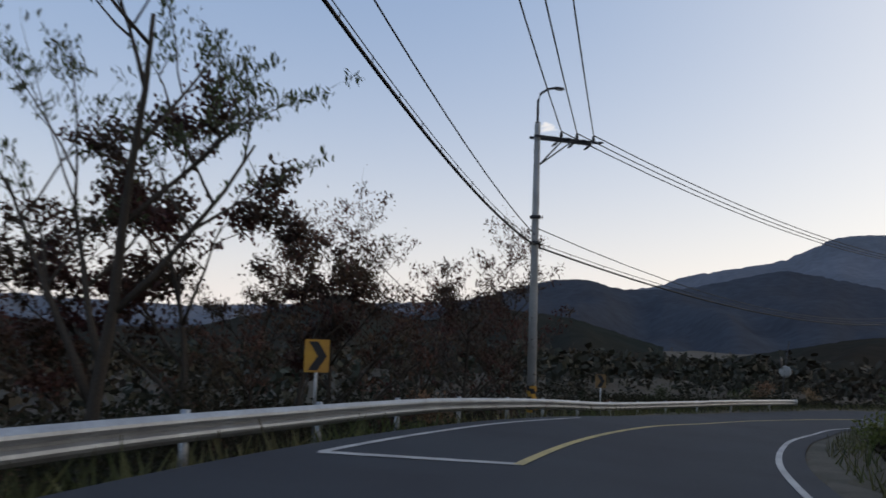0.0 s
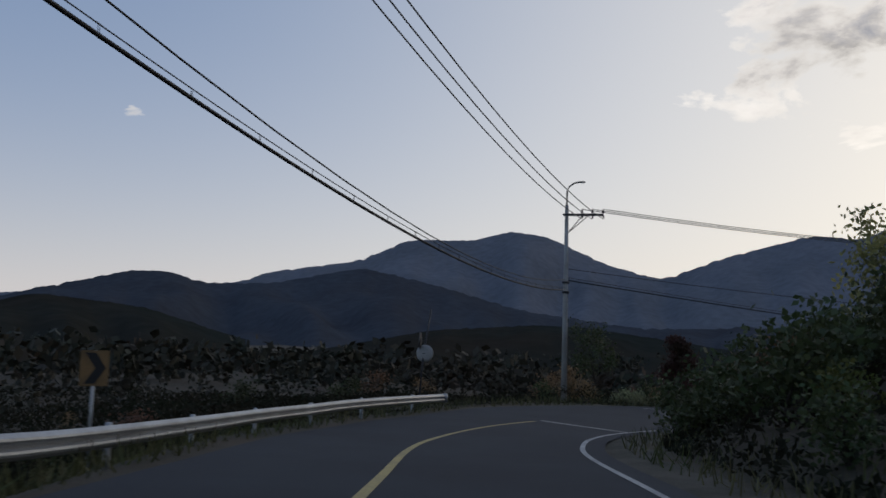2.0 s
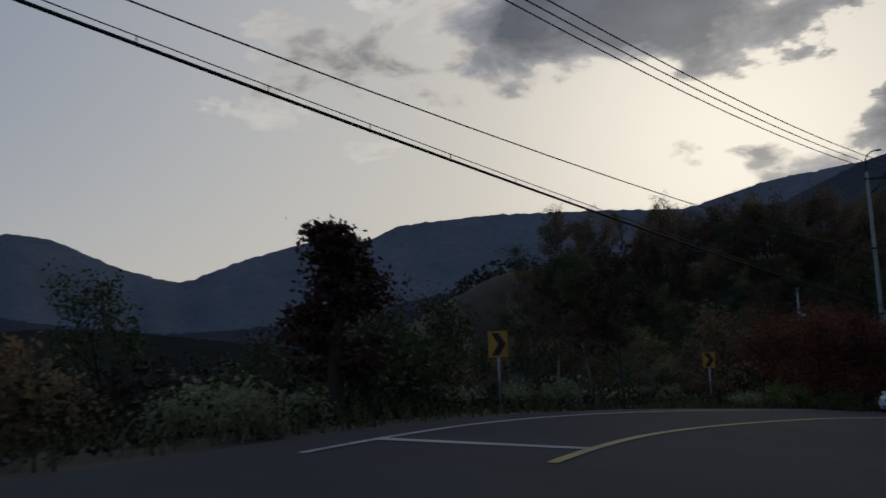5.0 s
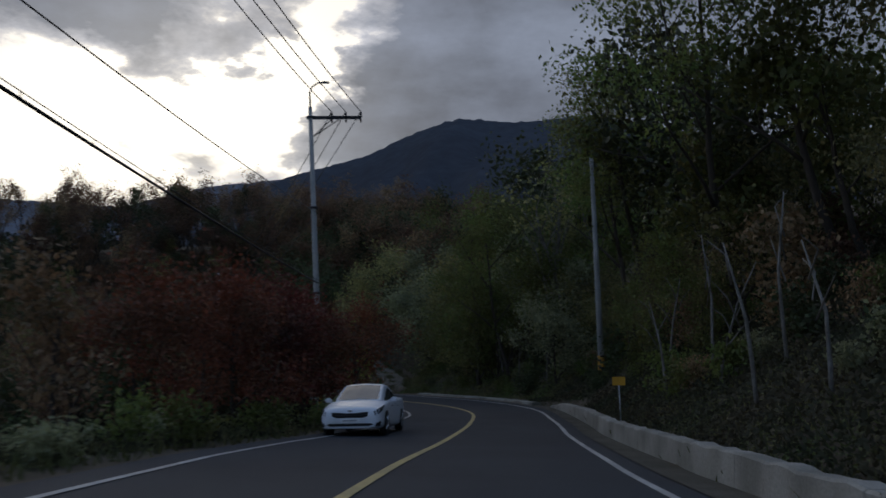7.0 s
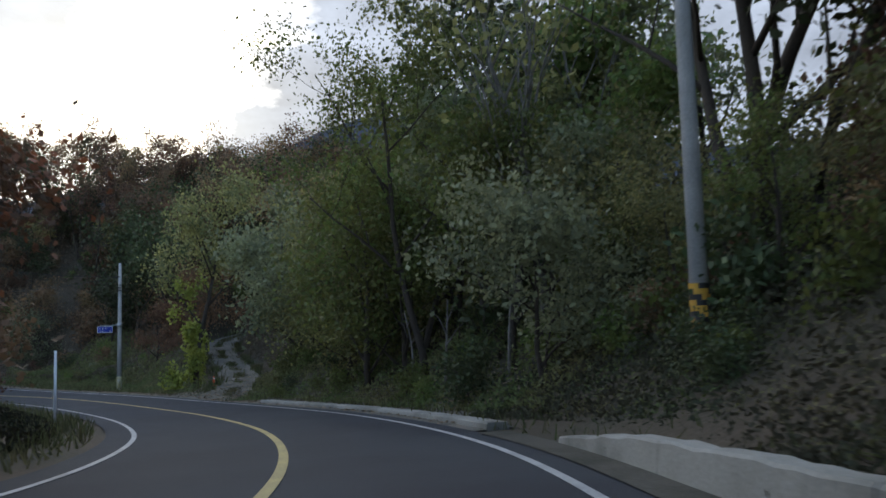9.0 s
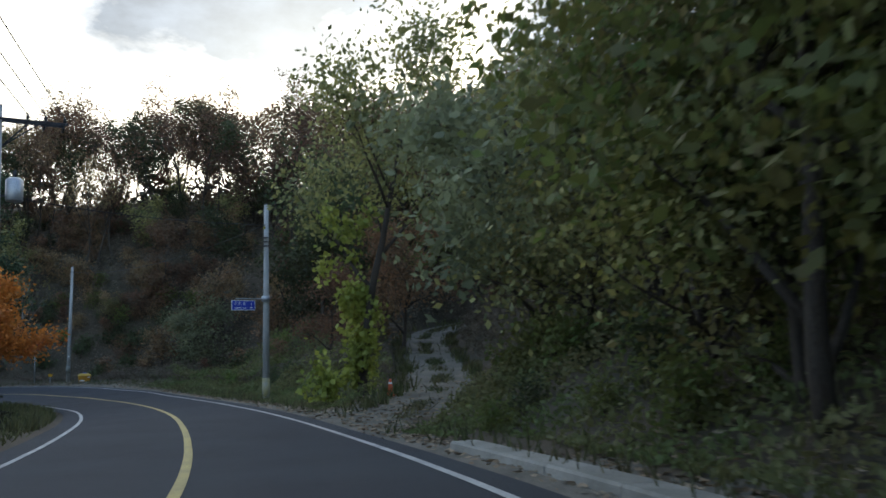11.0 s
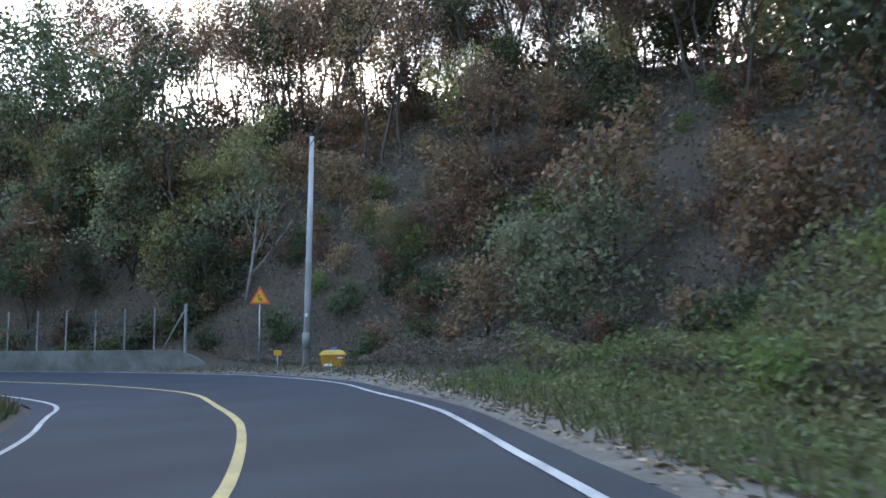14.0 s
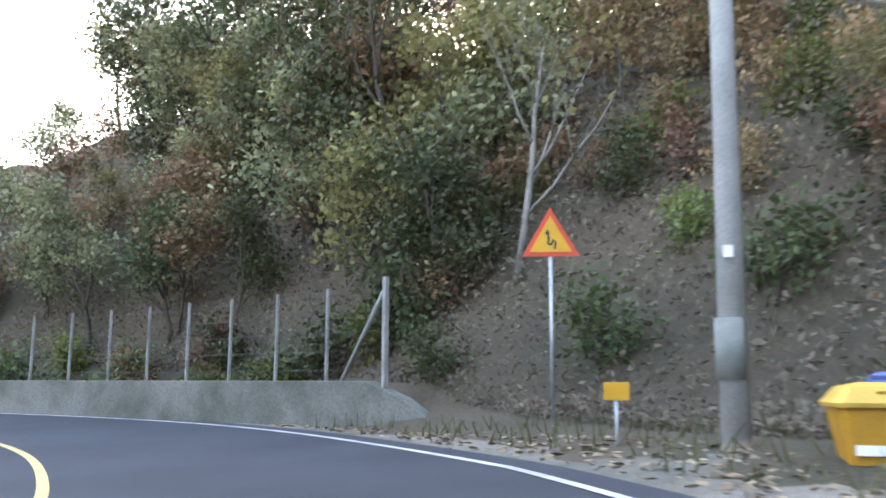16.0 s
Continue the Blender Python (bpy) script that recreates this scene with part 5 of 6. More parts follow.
def utility_pole(x, y, height, arm=None, lamp=None, stripes=False, base=None, label="", lean=(0, 0), r=.19, cables=(), transformer=None):
    """A concrete pole; arm: the direction (x, y) and length of its cross-arm; lamp: the way its street light bends."""
    z0 = ground_z(x, y) if base is None else base
    root = thing_at("utility_pole", (x, y, z0), label or "tall grey concrete utility pole with steel cross-arm", "utility pole", "utility poles")
    top = Vector((lean[0], lean[1], height))
    part("shaft", tubes("shaft", [[(0, 0, -.5), top * .5, top]], [[r, r * .8, r * .58]], M["pole"], 16), None, root)
    part("cap", tubes("cap", [[top, top + Vector((0, 0, .05))]], [[r * .6, r * .45]], M["dark_steel"], 12), None, root)
    if stripes:
        part("stripe_band", striped_band(1.0, r + .006), None, root, "yellow and black warning stripes")
    for h in cables:
        c = top * (h / height)
        part("cable_collar", tubes("cable_collar", [[c + Vector((0, 0, -.06)), c + Vector((0, 0, .06))]], [[r + .03, r + .03]], M["dark_steel"], 10), None, root)
    ends = []
    if arm:
        d = Vector((arm[0], arm[1], 0)).normalized()
        side = Vector((-d.y, d.x, 0))
        c = top + Vector((0, 0, -.55))
        ang = math.atan2(d.y, d.x)
        part("crossarm", box((arm[2] + .25, .09, .09), c + d * (arm[2] / 2 - .1) + side * .2, .008, (0, 0, ang)), M["dark_steel"], root)
        part("crossarm", box((arm[2] + .25, .09, .09), c + d * (arm[2] / 2 - .1) - side * .2, .008, (0, 0, ang)), M["dark_steel"], root)
        for q in (.45, .62):
            part("brace", tubes("brace", [[c + Vector((0, 0, -1.1)) + d * .1, c + d * arm[2] * q]], [[.03, .03]], M["dark_steel"], 6), None, root)
        for q in (.42, .70, 1.0):
            p = c + d * arm[2] * q
            part("insulator", tubes("insulator", [[p + Vector((0, 0, a)) for a in (.03, .12, .13, .22, .23, .34)]],
                                    [[.03, .03, .07, .06, .065, .03]], M["dark_steel"], 8), None, root)
            ends.append(root.matrix_world @ (p + Vector((0, 0, .34))))
            for sgn in (-1, 1):
                a = p + side * sgn * .25
                part("strain_insulator", tubes("strain_insulator", [[a, a + side * sgn * .25 - Vector((0, 0, .06)), a + side * sgn * .5 - Vector((0, 0, .1))]],
                                               [[.025, .06, .03]], M["dark_steel"], 6), None, root)
    if lamp:
        d = Vector((lamp[0], lamp[1], 0)).normalized()
        pts = [top + Vector((0, 0, -.1)), top + Vector((0, 0, .9)), top + d * .12 + Vector((0, 0, 1.2)), top + d * .42 + Vector((0, 0, 1.42)), top + d * .75 + Vector((0, 0, 1.5))]
        part("lamp_arm", tubes("lamp_arm", [pts], [[.05] * 5], M["dark_steel"], 8), None, root)
        head = part("lamp_head", box((.42, .16, .1), pts[-1] + d * .15, .03, (0, 0, math.atan2(d.y, d.x))), M["dark_steel"], root)
        part("lamp_glass", box((.3, .12, .02), pts[-1] + d * .15 + Vector((0, 0, -.06)), .004, (0, 0, math.atan2(d.y, d.x))), M["lamp_glass"], head)
    if transformer:
        d = Vector((transformer[0], transformer[1], 0)).normalized()
        c = d * .62 + Vector((0, 0, transformer[2]))
        tr = part("transformer", tubes("transformer", [[c + Vector((0, 0, a)) for a in (0, .05, .85, .95)]], [[.3, .33, .33, .2]], M["steel"], 16), None, root)
        for a in (-.15, .15):
            q = c + Vector((-d.y * a, d.x * a, .95))
            part("bushing", tubes("bushing", [[q, q + Vector((0, 0, .3))]], [[.05, .03]], M["dark_steel"], 8), None, tr)
        part("bracket", box((.5, .08, .08), d * .3 + Vector((0, 0, transformer[2] + .2)), .005, (0, 0, math.atan2(d.y, d.x))), M["dark_steel"], root)
    return root, ends


def wire(name, a, b, sag, r, label, n=14):
    a, b = Vector(a), Vector(b)
    pts = [a.lerp(b, i / n) - Vector((0, 0, sag * 4 * (i / n) * (1 - i / n))) for i in range(n + 1)]
    me = tubes(name, [[p - a for p in pts]], [[r] * (n + 1)], M["wire"], 5)
    ob = new(name, me)
    ob.location = a
    return tagged(ob, label, "overhead line", "overhead lines")


def bundle(a, b, sag, label):
    """A thick telephone cable lashed to its carrier wire with loops."""
    a, b = Vector(a), Vector(b)
    n = 40
    pts = [a.lerp(b, i / n) - Vector((0, 0, sag * 4 * (i / n) * (1 - i / n))) for i in range(n + 1)]
    root = thing_at("telephone_cable", a, label, "overhead line", "overhead lines")
    part("cable", tubes("cable", [[p - a for p in pts]], [[.038] * (n + 1)], M["wire"], 6), None, root)
    part("carrier", tubes("carrier", [[p - a + Vector((0, 0, .16)) for p in pts]], [[.014] * (n + 1)], M["wire"], 4), None, root)
    loop = tubes("hanger", [[(0, 0, .18), (0, 0, -.05)]], [[.012, .012]], M["wire"], 4)
    for i in range(2, n, 2):
        part("hanger", loop, None, root).location = pts[i] - a


pa, ea = utility_pole(2.85, 33.0, 11.5, (.85, .36, 2.5), (.75, .3), True, -3.9, cables=(6.8, 7.8))
pb, eb = utility_pole(33.97, 67.2, 12.2, (.79, -.61, 2.2), (.8, -.5), False, -5.9, cables=(6.9, 7.5))
pc, ec = utility_pole(95.1, 61.1, 17.1, (.05, -1, 2.8), (.2, -1), True, -10.2, cables=(6.8, 11.5), lean=(0, .25))
po, eo = utility_pole(-6.9, -22.0, 12.5, (.95, .3, 3.0), None, False, -1.2)
utility_pole(-3.9, 2.46, 10.2, None, None, False, None, r=.17, cables=(8.9,), label="grey concrete pole carrying telephone cables")
pe, ee = utility_pole(135.2, 74.25, 12.4, (.62, -.78, 2.4), None, False, None, transformer=(.7, -.7, 8.6), label="grey concrete utility pole with a transformer")
for p, q in zip(eo, ea):
    wire("power_line", p, q, .9, .024, "thin black overhead power line")
for p, q in zip(ea, eb):
    wire("power_line", p, q - Vector((0, 0, .6)), 1.0, .024, "thin black overhead power line")
for p, q in zip(eb, ec):
    wire("power_line", p, q, 1.0, .024, "thin black overhead power line")
for p, q in zip(ec, ee):
    wire("power_line", p, q, .9, .024, "thin black overhead power line")
bundle((-3.74, 2.46, 6.32), (2.85, 33.0, 2.82), .95, "thick black telephone cable under a carrier wire")
bundle((2.85, 33.0, 2.78), (33.97, 67.2, 1.15), 1.2, "thick black telephone cable under a carrier wire")
bundle((33.97, 67.2, 1.75), (95.1, 61.1, -2.87), .32, "thick black telephone cable under a carrier wire")
wire("neutral_line", (-3.9, 2.46, 8.0), (2.85, 33.0, 3.2), .8, .02, "thin black overhead line")
wire("neutral_line", (2.85, 33.0, 3.5), (33.97, 67.2, 1.8), 1.6, .02, "thin black overhead line")
wire("neutral_line", (33.97, 67.2, 2.44), (95.1, 61.1, 1.03), .7, .02, "thin black overhead line")
wire("neutral_line", (95.1, 61.1, 1.03), (135.2, 74.25, -3.2), .9, .02, "thin black overhead line")

# pole beside the retaining wall, among the trees
ph, eh = utility_pole(93.2, 46.1, 12.0, None, None, True, None, r=.18, label="grey concrete pole beside the retaining wall")
# bare poles of the last stretch
p2, e2 = utility_pole(174.62, 93.9, 10.1, None, None, False, -11.76, r=.17, lean=(.2, -.08), label="plain grey concrete pole beside the road")
M["band_green"] = material("band_green", (0.15, 0.165, 0.15), 0.8, 0.3, 4.0, second=(0.22, 0.22, 0.20))
M["paper"] = material("paper", (0.72, 0.72, 0.70), 0.8, 0.15, 6.0)
part("worn_band", tubes("worn_band", [[(0, 0, .85), (0, 0, 1.55)]], [[.172, .168]], M["band_green"], 16), None, p2, "worn grey-green band")
part("notice", box((.01, .11, .14), Vector((-.80, -.60, 0)) * .165 + Vector((0, 0, 2.3)), .002, (0, 0, .64)), M["paper"], p2, "small white notice")

# ---- signs ----


def post_mesh(h, r, sides=10):
    return tubes("post", [[(0, 0, -.4), (0, 0, h)]], [[r, r]], M["steel"], sides)


def chevron_sign(x, y, z, facing, board_low, face="sign_amber"):
    """A yellow board with a black chevron that points right; facing: the way its face looks."""
    root = thing_at("chevron_sign", (x, y, z), "yellow bend sign with a black chevron on a post", "road sign", "chevron signs", turn=facing)
    part("post", post_mesh(board_low + .62, .03), None, root)
    board = part("board", box((.02, .47, .62), (.045, 0, board_low + .31), .006), M[face], root)
    w, h, q = .20, .27, board_low + .31
    V, x0 = [], .0575
    for d in (0, .004):
        V += [(x0 + d, -.16, q + h), (x0 + d, .02, q + h), (x0 + d, .19, q), (x0 + d, .02, q - h), (x0 + d, -.16, q - h), (x0 + d, .01, q)]
    F = [(11, 8, 7, 6), (10, 9, 8, 11)] + [(i, (i + 1) % 6, 6 + (i + 1) % 6, 6 + i) for i in range(6)]
    part("chevron", mesh_of("chevron", V, F, [M["sign_black"]]), None, board, "black chevron")
    return root


def face_to(x, y, s):
    p = on_road(s, 1.5)
    return math.atan2(p.y - y, p.x - x)


chevron_sign(-2.2, 16.5, -2.45, face_to(-2.2, 16.5, 2), 1.05)
chevron_sign(6.4, 39.9, ground_z(6.4, 39.9), face_to(6.4, 39.9, 26), 1.5, "sign_dull_amber")
chevron_sign(45.2, 64.2, ground_z(45.2, 64.2), face_to(45.2, 64.2, 64), -4.61 - ground_z(45.2, 64.2))
chevron_sign(61.4, 63.9, ground_z(61.4, 63.9), face_to(61.4, 63.9, 72), -5.62 - ground_z(61.4, 63.9))


def warning_triangle(x, y):
    z = ground_z(x, y)
    facing = face_to(x, y, 196)
    root = thing_at("warning_sign", (x, y, z), "red-edged yellow triangular winding-road sign on a post", "road sign", turn=facing)
    low = -8.77 - z
    part("post", post_mesh(low + .75, .035), None, root)
    def tri(half, up, x0, mat, name, parent, label=""):
        V = [(x0 + d, yy, zz) for d in (0, .006) for yy, zz in ((-half, low + up), (half, low + up), (0, low + up + half * 1.74))]
        F = [(0, 2, 1), (3, 4, 5), (0, 1, 4, 3), (1, 2, 5, 4), (2, 0, 3, 5)]
        return part(name, mesh_of(name, V, F, [mat]), None, parent, label)
    back = tri(.50, 0, .04, M["sign_red"], "border", root, "red border")
    tri(.37, .075, .048, M["sign_yellow"], "face", back, "yellow face")
    pts = [(.075, .13), (.085, .25), (.045, .285), (.02, .215), (-.01, .20), (-.045, .235), (-.03, .29), (-.045, .40)]
    V, F = [], []
    for i, (yy, zz) in enumerate(pts):
        q0, q1 = pts[max(i - 1, 0)], pts[min(i + 1, len(pts) - 1)]
        d = Vector((q1[0] - q0[0], q1[1] - q0[1])).normalized() * .02
        V += [(.058, yy - d.y, low + zz + d.x), (.058, yy + d.y, low + zz - d.x)]
    for i in range(len(pts) - 1):
        F.append((2 * i, 2 * i + 1, 2 * i + 3, 2 * i + 2))
    n = len(V)
    V += [(.058, -.10, low + .385), (.058, .0, low + .40), (.058, -.055, low + .475)]
    F.append((n, n + 1, n + 2))
    part("bend_symbol", mesh_of("bend_symbol", V, F, [M["sign_black"]]), None, back, "black bend symbol")


warning_triangle(177, 98.45)


M["moss"] = material("moss", (0.30, 0.27, 0.13), 0.9, 0.35, 3.0, 0.3, second=(0.30, 0.29, 0.26))


def road_name_pole(x, y):
    """The bare concrete pole that carries a blue road-name plate with white writing."""
    root, _ = utility_pole(x, y, 9.2, None, None, False, None, r=.17, lean=(.16, 0), label="grey concrete pole with a blue road-name plate")
    part("foot_band", tubes("foot_band", [[(0, 0, .0), (0, 0, 1.1)]], [[.176, .174]], M["moss"], 16), None, root, "worn yellow band")
    t = heading(181)
    d = Vector((-math.sin(t), math.cos(t), 0)) * .99 + Vector((math.cos(t), math.sin(t), 0)) * -.12
    d.normalize()
    ang = math.atan2(d.y, d.x)
    part("arm", box((1.35, .06, .06), d * .75 + Vector((0, 0, 4.75)), .006, (0, 0, ang)), M["steel"], root)
    part("clamp", tubes("clamp", [[(0, 0, 4.62), (0, 0, 4.88)]], [[.185, .185]], M["steel"], 14), None, root)
    n = Vector((d.y, -d.x, 0))          # towards the oncoming driver
    if n.dot(Vector((-math.cos(t), -math.sin(t), 0))) < 0:
        n = -n
    c = d * 1.06 + Vector((0, 0, 4.44))
    plate = part("name_plate", box((1.12, .03, .46), c, .01, (0, 0, ang)), M["sign_white"], root, "white-edged blue plate")
    part("plate_face", box((1.06, .01, .40), c + n * .014, .003, (0, 0, ang)), M["sign_blue"], plate, "blue plate face")
    right = Vector((0, 0, 1)).cross(n)
    turn = Matrix((right, (0, 0, 1), n)).transposed().to_4x4()

    def lettering(words, size, at):
        cu = bpy.data.curves.new("lettering", "FONT")
        cu.body, cu.size, cu.align_x, cu.align_y, cu.extrude = words, size, "CENTER", "CENTER", .002
        tmp = bpy.data.objects.new("lettering", cu)
        scene.collection.objects.link(tmp)
        bpy.context.view_layer.update()
        me = bpy.data.meshes.new_from_object(tmp.evaluated_get(bpy.context.evaluated_depsgraph_get()))
        bpy.data.objects.remove(tmp)
        me.materials.clear()
        me.materials.append(M["sign_white"])
        me.transform(Matrix.Translation(c + n * .0215 + right * at[0] + Vector((0, 0, at[1]))) @ turn)
        part("lettering", me, None, plate)

    lettering("\uc6b4 \ubb38 \ub85c", .17, (-.16, .065))
    lettering("Unmun-ro", .125, (-.13, -.115))
    V = [(-.008, -.03), (.008, -.03), (.008, .07), (-.008, .07), (-.022, -.03), (0, -.075), (.022, -.03)]
    V = [c + n * .0235 + right * (q + .36) + Vector((0, 0, w + .055)) for q, w in V]
    part("arrow", mesh_of("arrow", V, [(0, 1, 2, 3), (4, 5, 6)], [M["sign_white"]]), None, plate)
    part("writing_bar", box((.11, .006, .05), c + n * .021 + right * .36 + Vector((0, 0, -.11)), 0, (0, 0, ang)), M["sign_white"], plate)
    for h in (7.2, 7.4, 7.6):
        part("band", tubes("band", [[(0, 0, h), (0, 0, h + .04)]], [[.13, .13]], M["dark_steel"], 12), None, root)
    return root


road_name_pole(142.9, 65.95)
wire("telephone_line", (135.2, 74.25, -3), (142.9, 65.95, -3.5), .25, .018, "thin black overhead line")
wire("telephone_line", (142.9, 65.95, -3.5), (174.68, 93.84, -2.1), .8, .018, "thin black overhead line")


def yellow_plate_sign(x, y, w, h, low, facing, label):
    root = thing_at("marker_sign", (x, y, ground_z(x, y)), label, "road sign", "small yellow signs", turn=facing)
    part("post", post_mesh(low + h * .9, .025), None, root)
    part("plate", box((.015, w, h), (.035, 0, low + h / 2), .005), M["sign_yellow"], root)


yellow_plate_sign(76.25, 49.85, .42, .28, 1.38, face_to(76.25, 49.85, 92), "small yellow plate sign on a thin steel post")
yellow_plate_sign(175.15, 95.85, .34, .24, .62, face_to(174.2, 94.9, 200.3), "small yellow marker plate on a short post")


def traffic_mirror(x, y):
    """Two round mirrors on a leaning post, turned to the side road, so that their backs show."""
    root = thing_at("traffic_mirror", (x, y, ground_z(x, y)), "leaning post with two round traffic mirrors", "traffic mirror", turn=face_to(x, y, 62))
    part("post", tubes("post", [[(0, 0, -.3), (.0, .25, 2.2), (0, .75, 4.6)]], [[.05, .045, .04]], M["dark_steel"], 8), None, root)
    for side, up, turn, back in ((.30, 2.45, 2.1, "pole"), (-.06, 3.05, 3.7, "dark_steel")):
        d = Vector((math.cos(turn), math.sin(turn), 0))
        c = Vector((.06, side, up))
        disc = part("mirror_back", tubes("mirror_back", [[c - d * .05, c, c + d * .04]], [[.24, .40, .42]], M[back], 24), None, root, "domed mirror back")
        part("mirror", tubes("mirror", [[c + d * .041, c + d * .06]], [[.38, .30]], M["chrome"], 24), None, disc)
        part("bracket", tubes("bracket", [[c - d * .04, (0, .2, up)]], [[.02, .02]], M["dark_steel"], 6), None, root)


traffic_mirror(22.0, 61.5)

# ---- retaining wall, kerb, shoulder ----


def swept(name, s_values, profile, mat, parent=None, label=""):
    """A solid with a cross-section of (offset from centre line, height) that follows the road; profile is a function of s."""
    V, F = [], []
    for s in s_values:
        pr = profile(s)
        V += [on_road(s, a, h) for a, h in pr]
    m = len(profile(s_values[0]))
    for i in range(len(s_values) - 1):
        for k in range(m):
            F.append((i * m + k, (i + 1) * m + k, (i + 1) * m + (k + 1) % m, i * m + (k + 1) % m))
    F.append(list(range(m)))
    F.append([(len(s_values) - 1) * m + k for k in range(m)][::-1])
    return mesh_of(name, V, F, [mat])


wall_off = along([(90, 4.95), (103, 4.7), (112, 4.25), (125, 4.15), (134, 4.3)])
wall_even = along([(86, .1), (92, .38), (98, .50), (120, .48), (127, .36), (130, .1)])


def wall_high(s):
    """The top of the old wall is worn and uneven."""
    return wall_even(s) + .06 * noise.noise(Vector((s * 1.7, 2, 0))) + .03 * noise.noise(Vector((s * .35, 7, 0)))


wall_segments = [(a, min(a + 4.0, 130.0)) for a in np.arange(86.0, 130.0, 4.0)]
retaining = tagged(new("retaining_wall"), "low pale concrete retaining wall at the foot of a slope", "wall", kind="structure")
for a, b in wall_segments:
    part("wall_section", swept("wall_section", np.linspace(a + .012, b - .012, 13),
         lambda s: [(wall_off(s), -.3), (wall_off(s) + .06, wall_high(s) - .03), (wall_off(s) + .09, wall_high(s)),
                    (wall_off(s) + .36, wall_high(s)), (wall_off(s) + .42, -.3)], M["concrete"]), None, retaining)
tagged(new("shoulder", strip("shoulder", np.arange(80, 134, 1.0), lambda s: lane_r(s) + apron_r(s) - .12, lambda s: wall_off(s) + .1, M["dark_verge"], 4, .018)),
       "narrow dusty gravel shoulder beside the asphalt", "shoulder", kind="structure")
# low concrete kerb of the next stretch, in lengths, up to the mouth of the track
KERB_END = float(land([TRACK[0, 0]], [TRACK[0, 1]])[1][0]) - 6.5
kerb = tagged(new("kerb"), "low worn concrete kerb along the verge", "kerb", kind="structure")
for a in np.arange(134.0, KERB_END, 2.0):
    part("kerb_stone", swept("kerb_stone", np.linspace(a + .01, a + 1.99, 4),
         lambda s: [(lane_r(s) + .95, -.2), (lane_r(s) + .97, .10), (lane_r(s) + 1.0, .13), (lane_r(s) + 1.42, .13), (lane_r(s) + 1.5, -.2)], M["concrete"]), None, kerb)


def draped(name, left, right, mat, label, category, up=.03, cols=7, ruts=0.0):
    """A sheet laid on the ground between two lines of places."""
    V, F = [], []
    for a, b in zip(left, right):
        for c in range(cols):
            u = c / (cols - 1)
            x, y = a[0] * (1 - u) + b[0] * u, a[1] * (1 - u) + b[1] * u
            V.append((x, y))
    z = land([v[0] for v in V], [v[1] for v in V])[0]
    side = np.tile(np.linspace(-1, 1, cols), len(left))
    z = z - ruts * np.exp(-((np.abs(side) - .5) / .22) ** 2) - .12 * (np.abs(side) > .99) * (ruts > 0)
    V = [(x, y, zz + up + .02 * noise.noise(Vector((x * 1.5, y * 1.5, 0)))) for (x, y), zz in zip(V, z)]
    for i in range(len(left) - 1):
        for c in range(cols - 1):
            a = i * cols + c
            F.append((a, a + 1, a + cols + 1, a + cols))
    return tagged(new(name, mesh_of(name, V, F, [mat], smooth=True)), label, category, kind="structure")


def beside(s, l):
    p = on_road(s, l)
    return (p.x, p.y)


ss = np.arange(134, 250, 1.0)
draped("verge_right", [beside(s, lane_r(s) + .35) for s in ss], [beside(s, lane_r(s) + 2.6 + 2.6 * math.exp(-((s - 217) / 8) ** 2) + .9 * math.exp(-((s - 192) / 9) ** 2)) for s in ss],
       M["gravel"], "dusty verge of gravel, sand and dead leaves", "verge")
ss = np.arange(-20, 90, 1.0)
draped("verge_inner", [beside(s, lane_r(s) + .35) for s in ss], [beside(s, lane_r(s) + 1.5 + .7 * math.exp(-((s - 47) / 8) ** 2)) for s in ss],
       M["dark_verge"], "dusty earth verge inside the bend", "verge")
td = np.gradient(TRACK[:, :2], axis=0)
td /= np.linalg.norm(td, axis=1)[:, None]
tn = np.stack([td[:, 1], -td[:, 0]], 1)
ti = np.arange(len(TRACK)) * .6
wander = np.array([.22 * noise.noise(Vector((q * .5, 3.0, 0))) for q in ti])
half_l = (1.35 + wander + 2.6 * np.exp(-(ti / 2.4) ** 2))[:, None]
half_r = (1.35 - wander + 1.6 * np.exp(-(ti / 2.4) ** 2))[:, None]
draped("dirt_track", TRACK[:, :2] - tn * half_l, TRACK[:, :2] + tn * half_r, M["gravel"], "sandy rutted dirt track climbing into the wood", "track", .05, 15, .06)


def track_grass():
    """Weeds between the wheel ruts and along both edges of the track."""
    gen = np.random.default_rng(97)
    n = 9000
    k = gen.integers(6, len(TRACK), n)
    lane = gen.integers(0, 4, n)
    off = np.where(lane < 2, gen.normal(0, .2, n), np.where(lane == 2, 1.45, -1.45) + gen.normal(0, .25, n))
    x, y = TRACK[k, 0] + tn[k, 0] * off + gen.uniform(-.3, .3, n), TRACK[k, 1] + tn[k, 1] * off
    patchy = np.sin(x * 1.7) + np.sin(x * .6 + y * 2.1) + gen.normal(0, .6, n) > .2
    x, y, k, lane = x[patchy], y[patchy], k[patchy], lane[patchy]
    z = land(x, y)[0] + .04
    m = len(x)
    w = gen.uniform(0, 6.28, m)
    base = np.stack([x, y, z], 1)
    acr = np.stack([np.cos(w), np.sin(w), np.zeros(m)], 1) * .03
    tall = np.where(lane < 2, .12, .32) * gen.uniform(.4, 1.3, m)
    tip = base + np.stack([gen.normal(0, .09, m), gen.normal(0, .09, m), tall], 1)
    q = np.stack([base - acr, base + acr, tip + acr * .4, tip - acr * .4], 1)
    tagged(new("track_grass", quads_mesh("track_grass", q, [M["grass"]])), "low weeds between the ruts of the dirt track", "grass", kind="stuff")


track_grass()

# ---- last bend: wall, fence, grit box ----


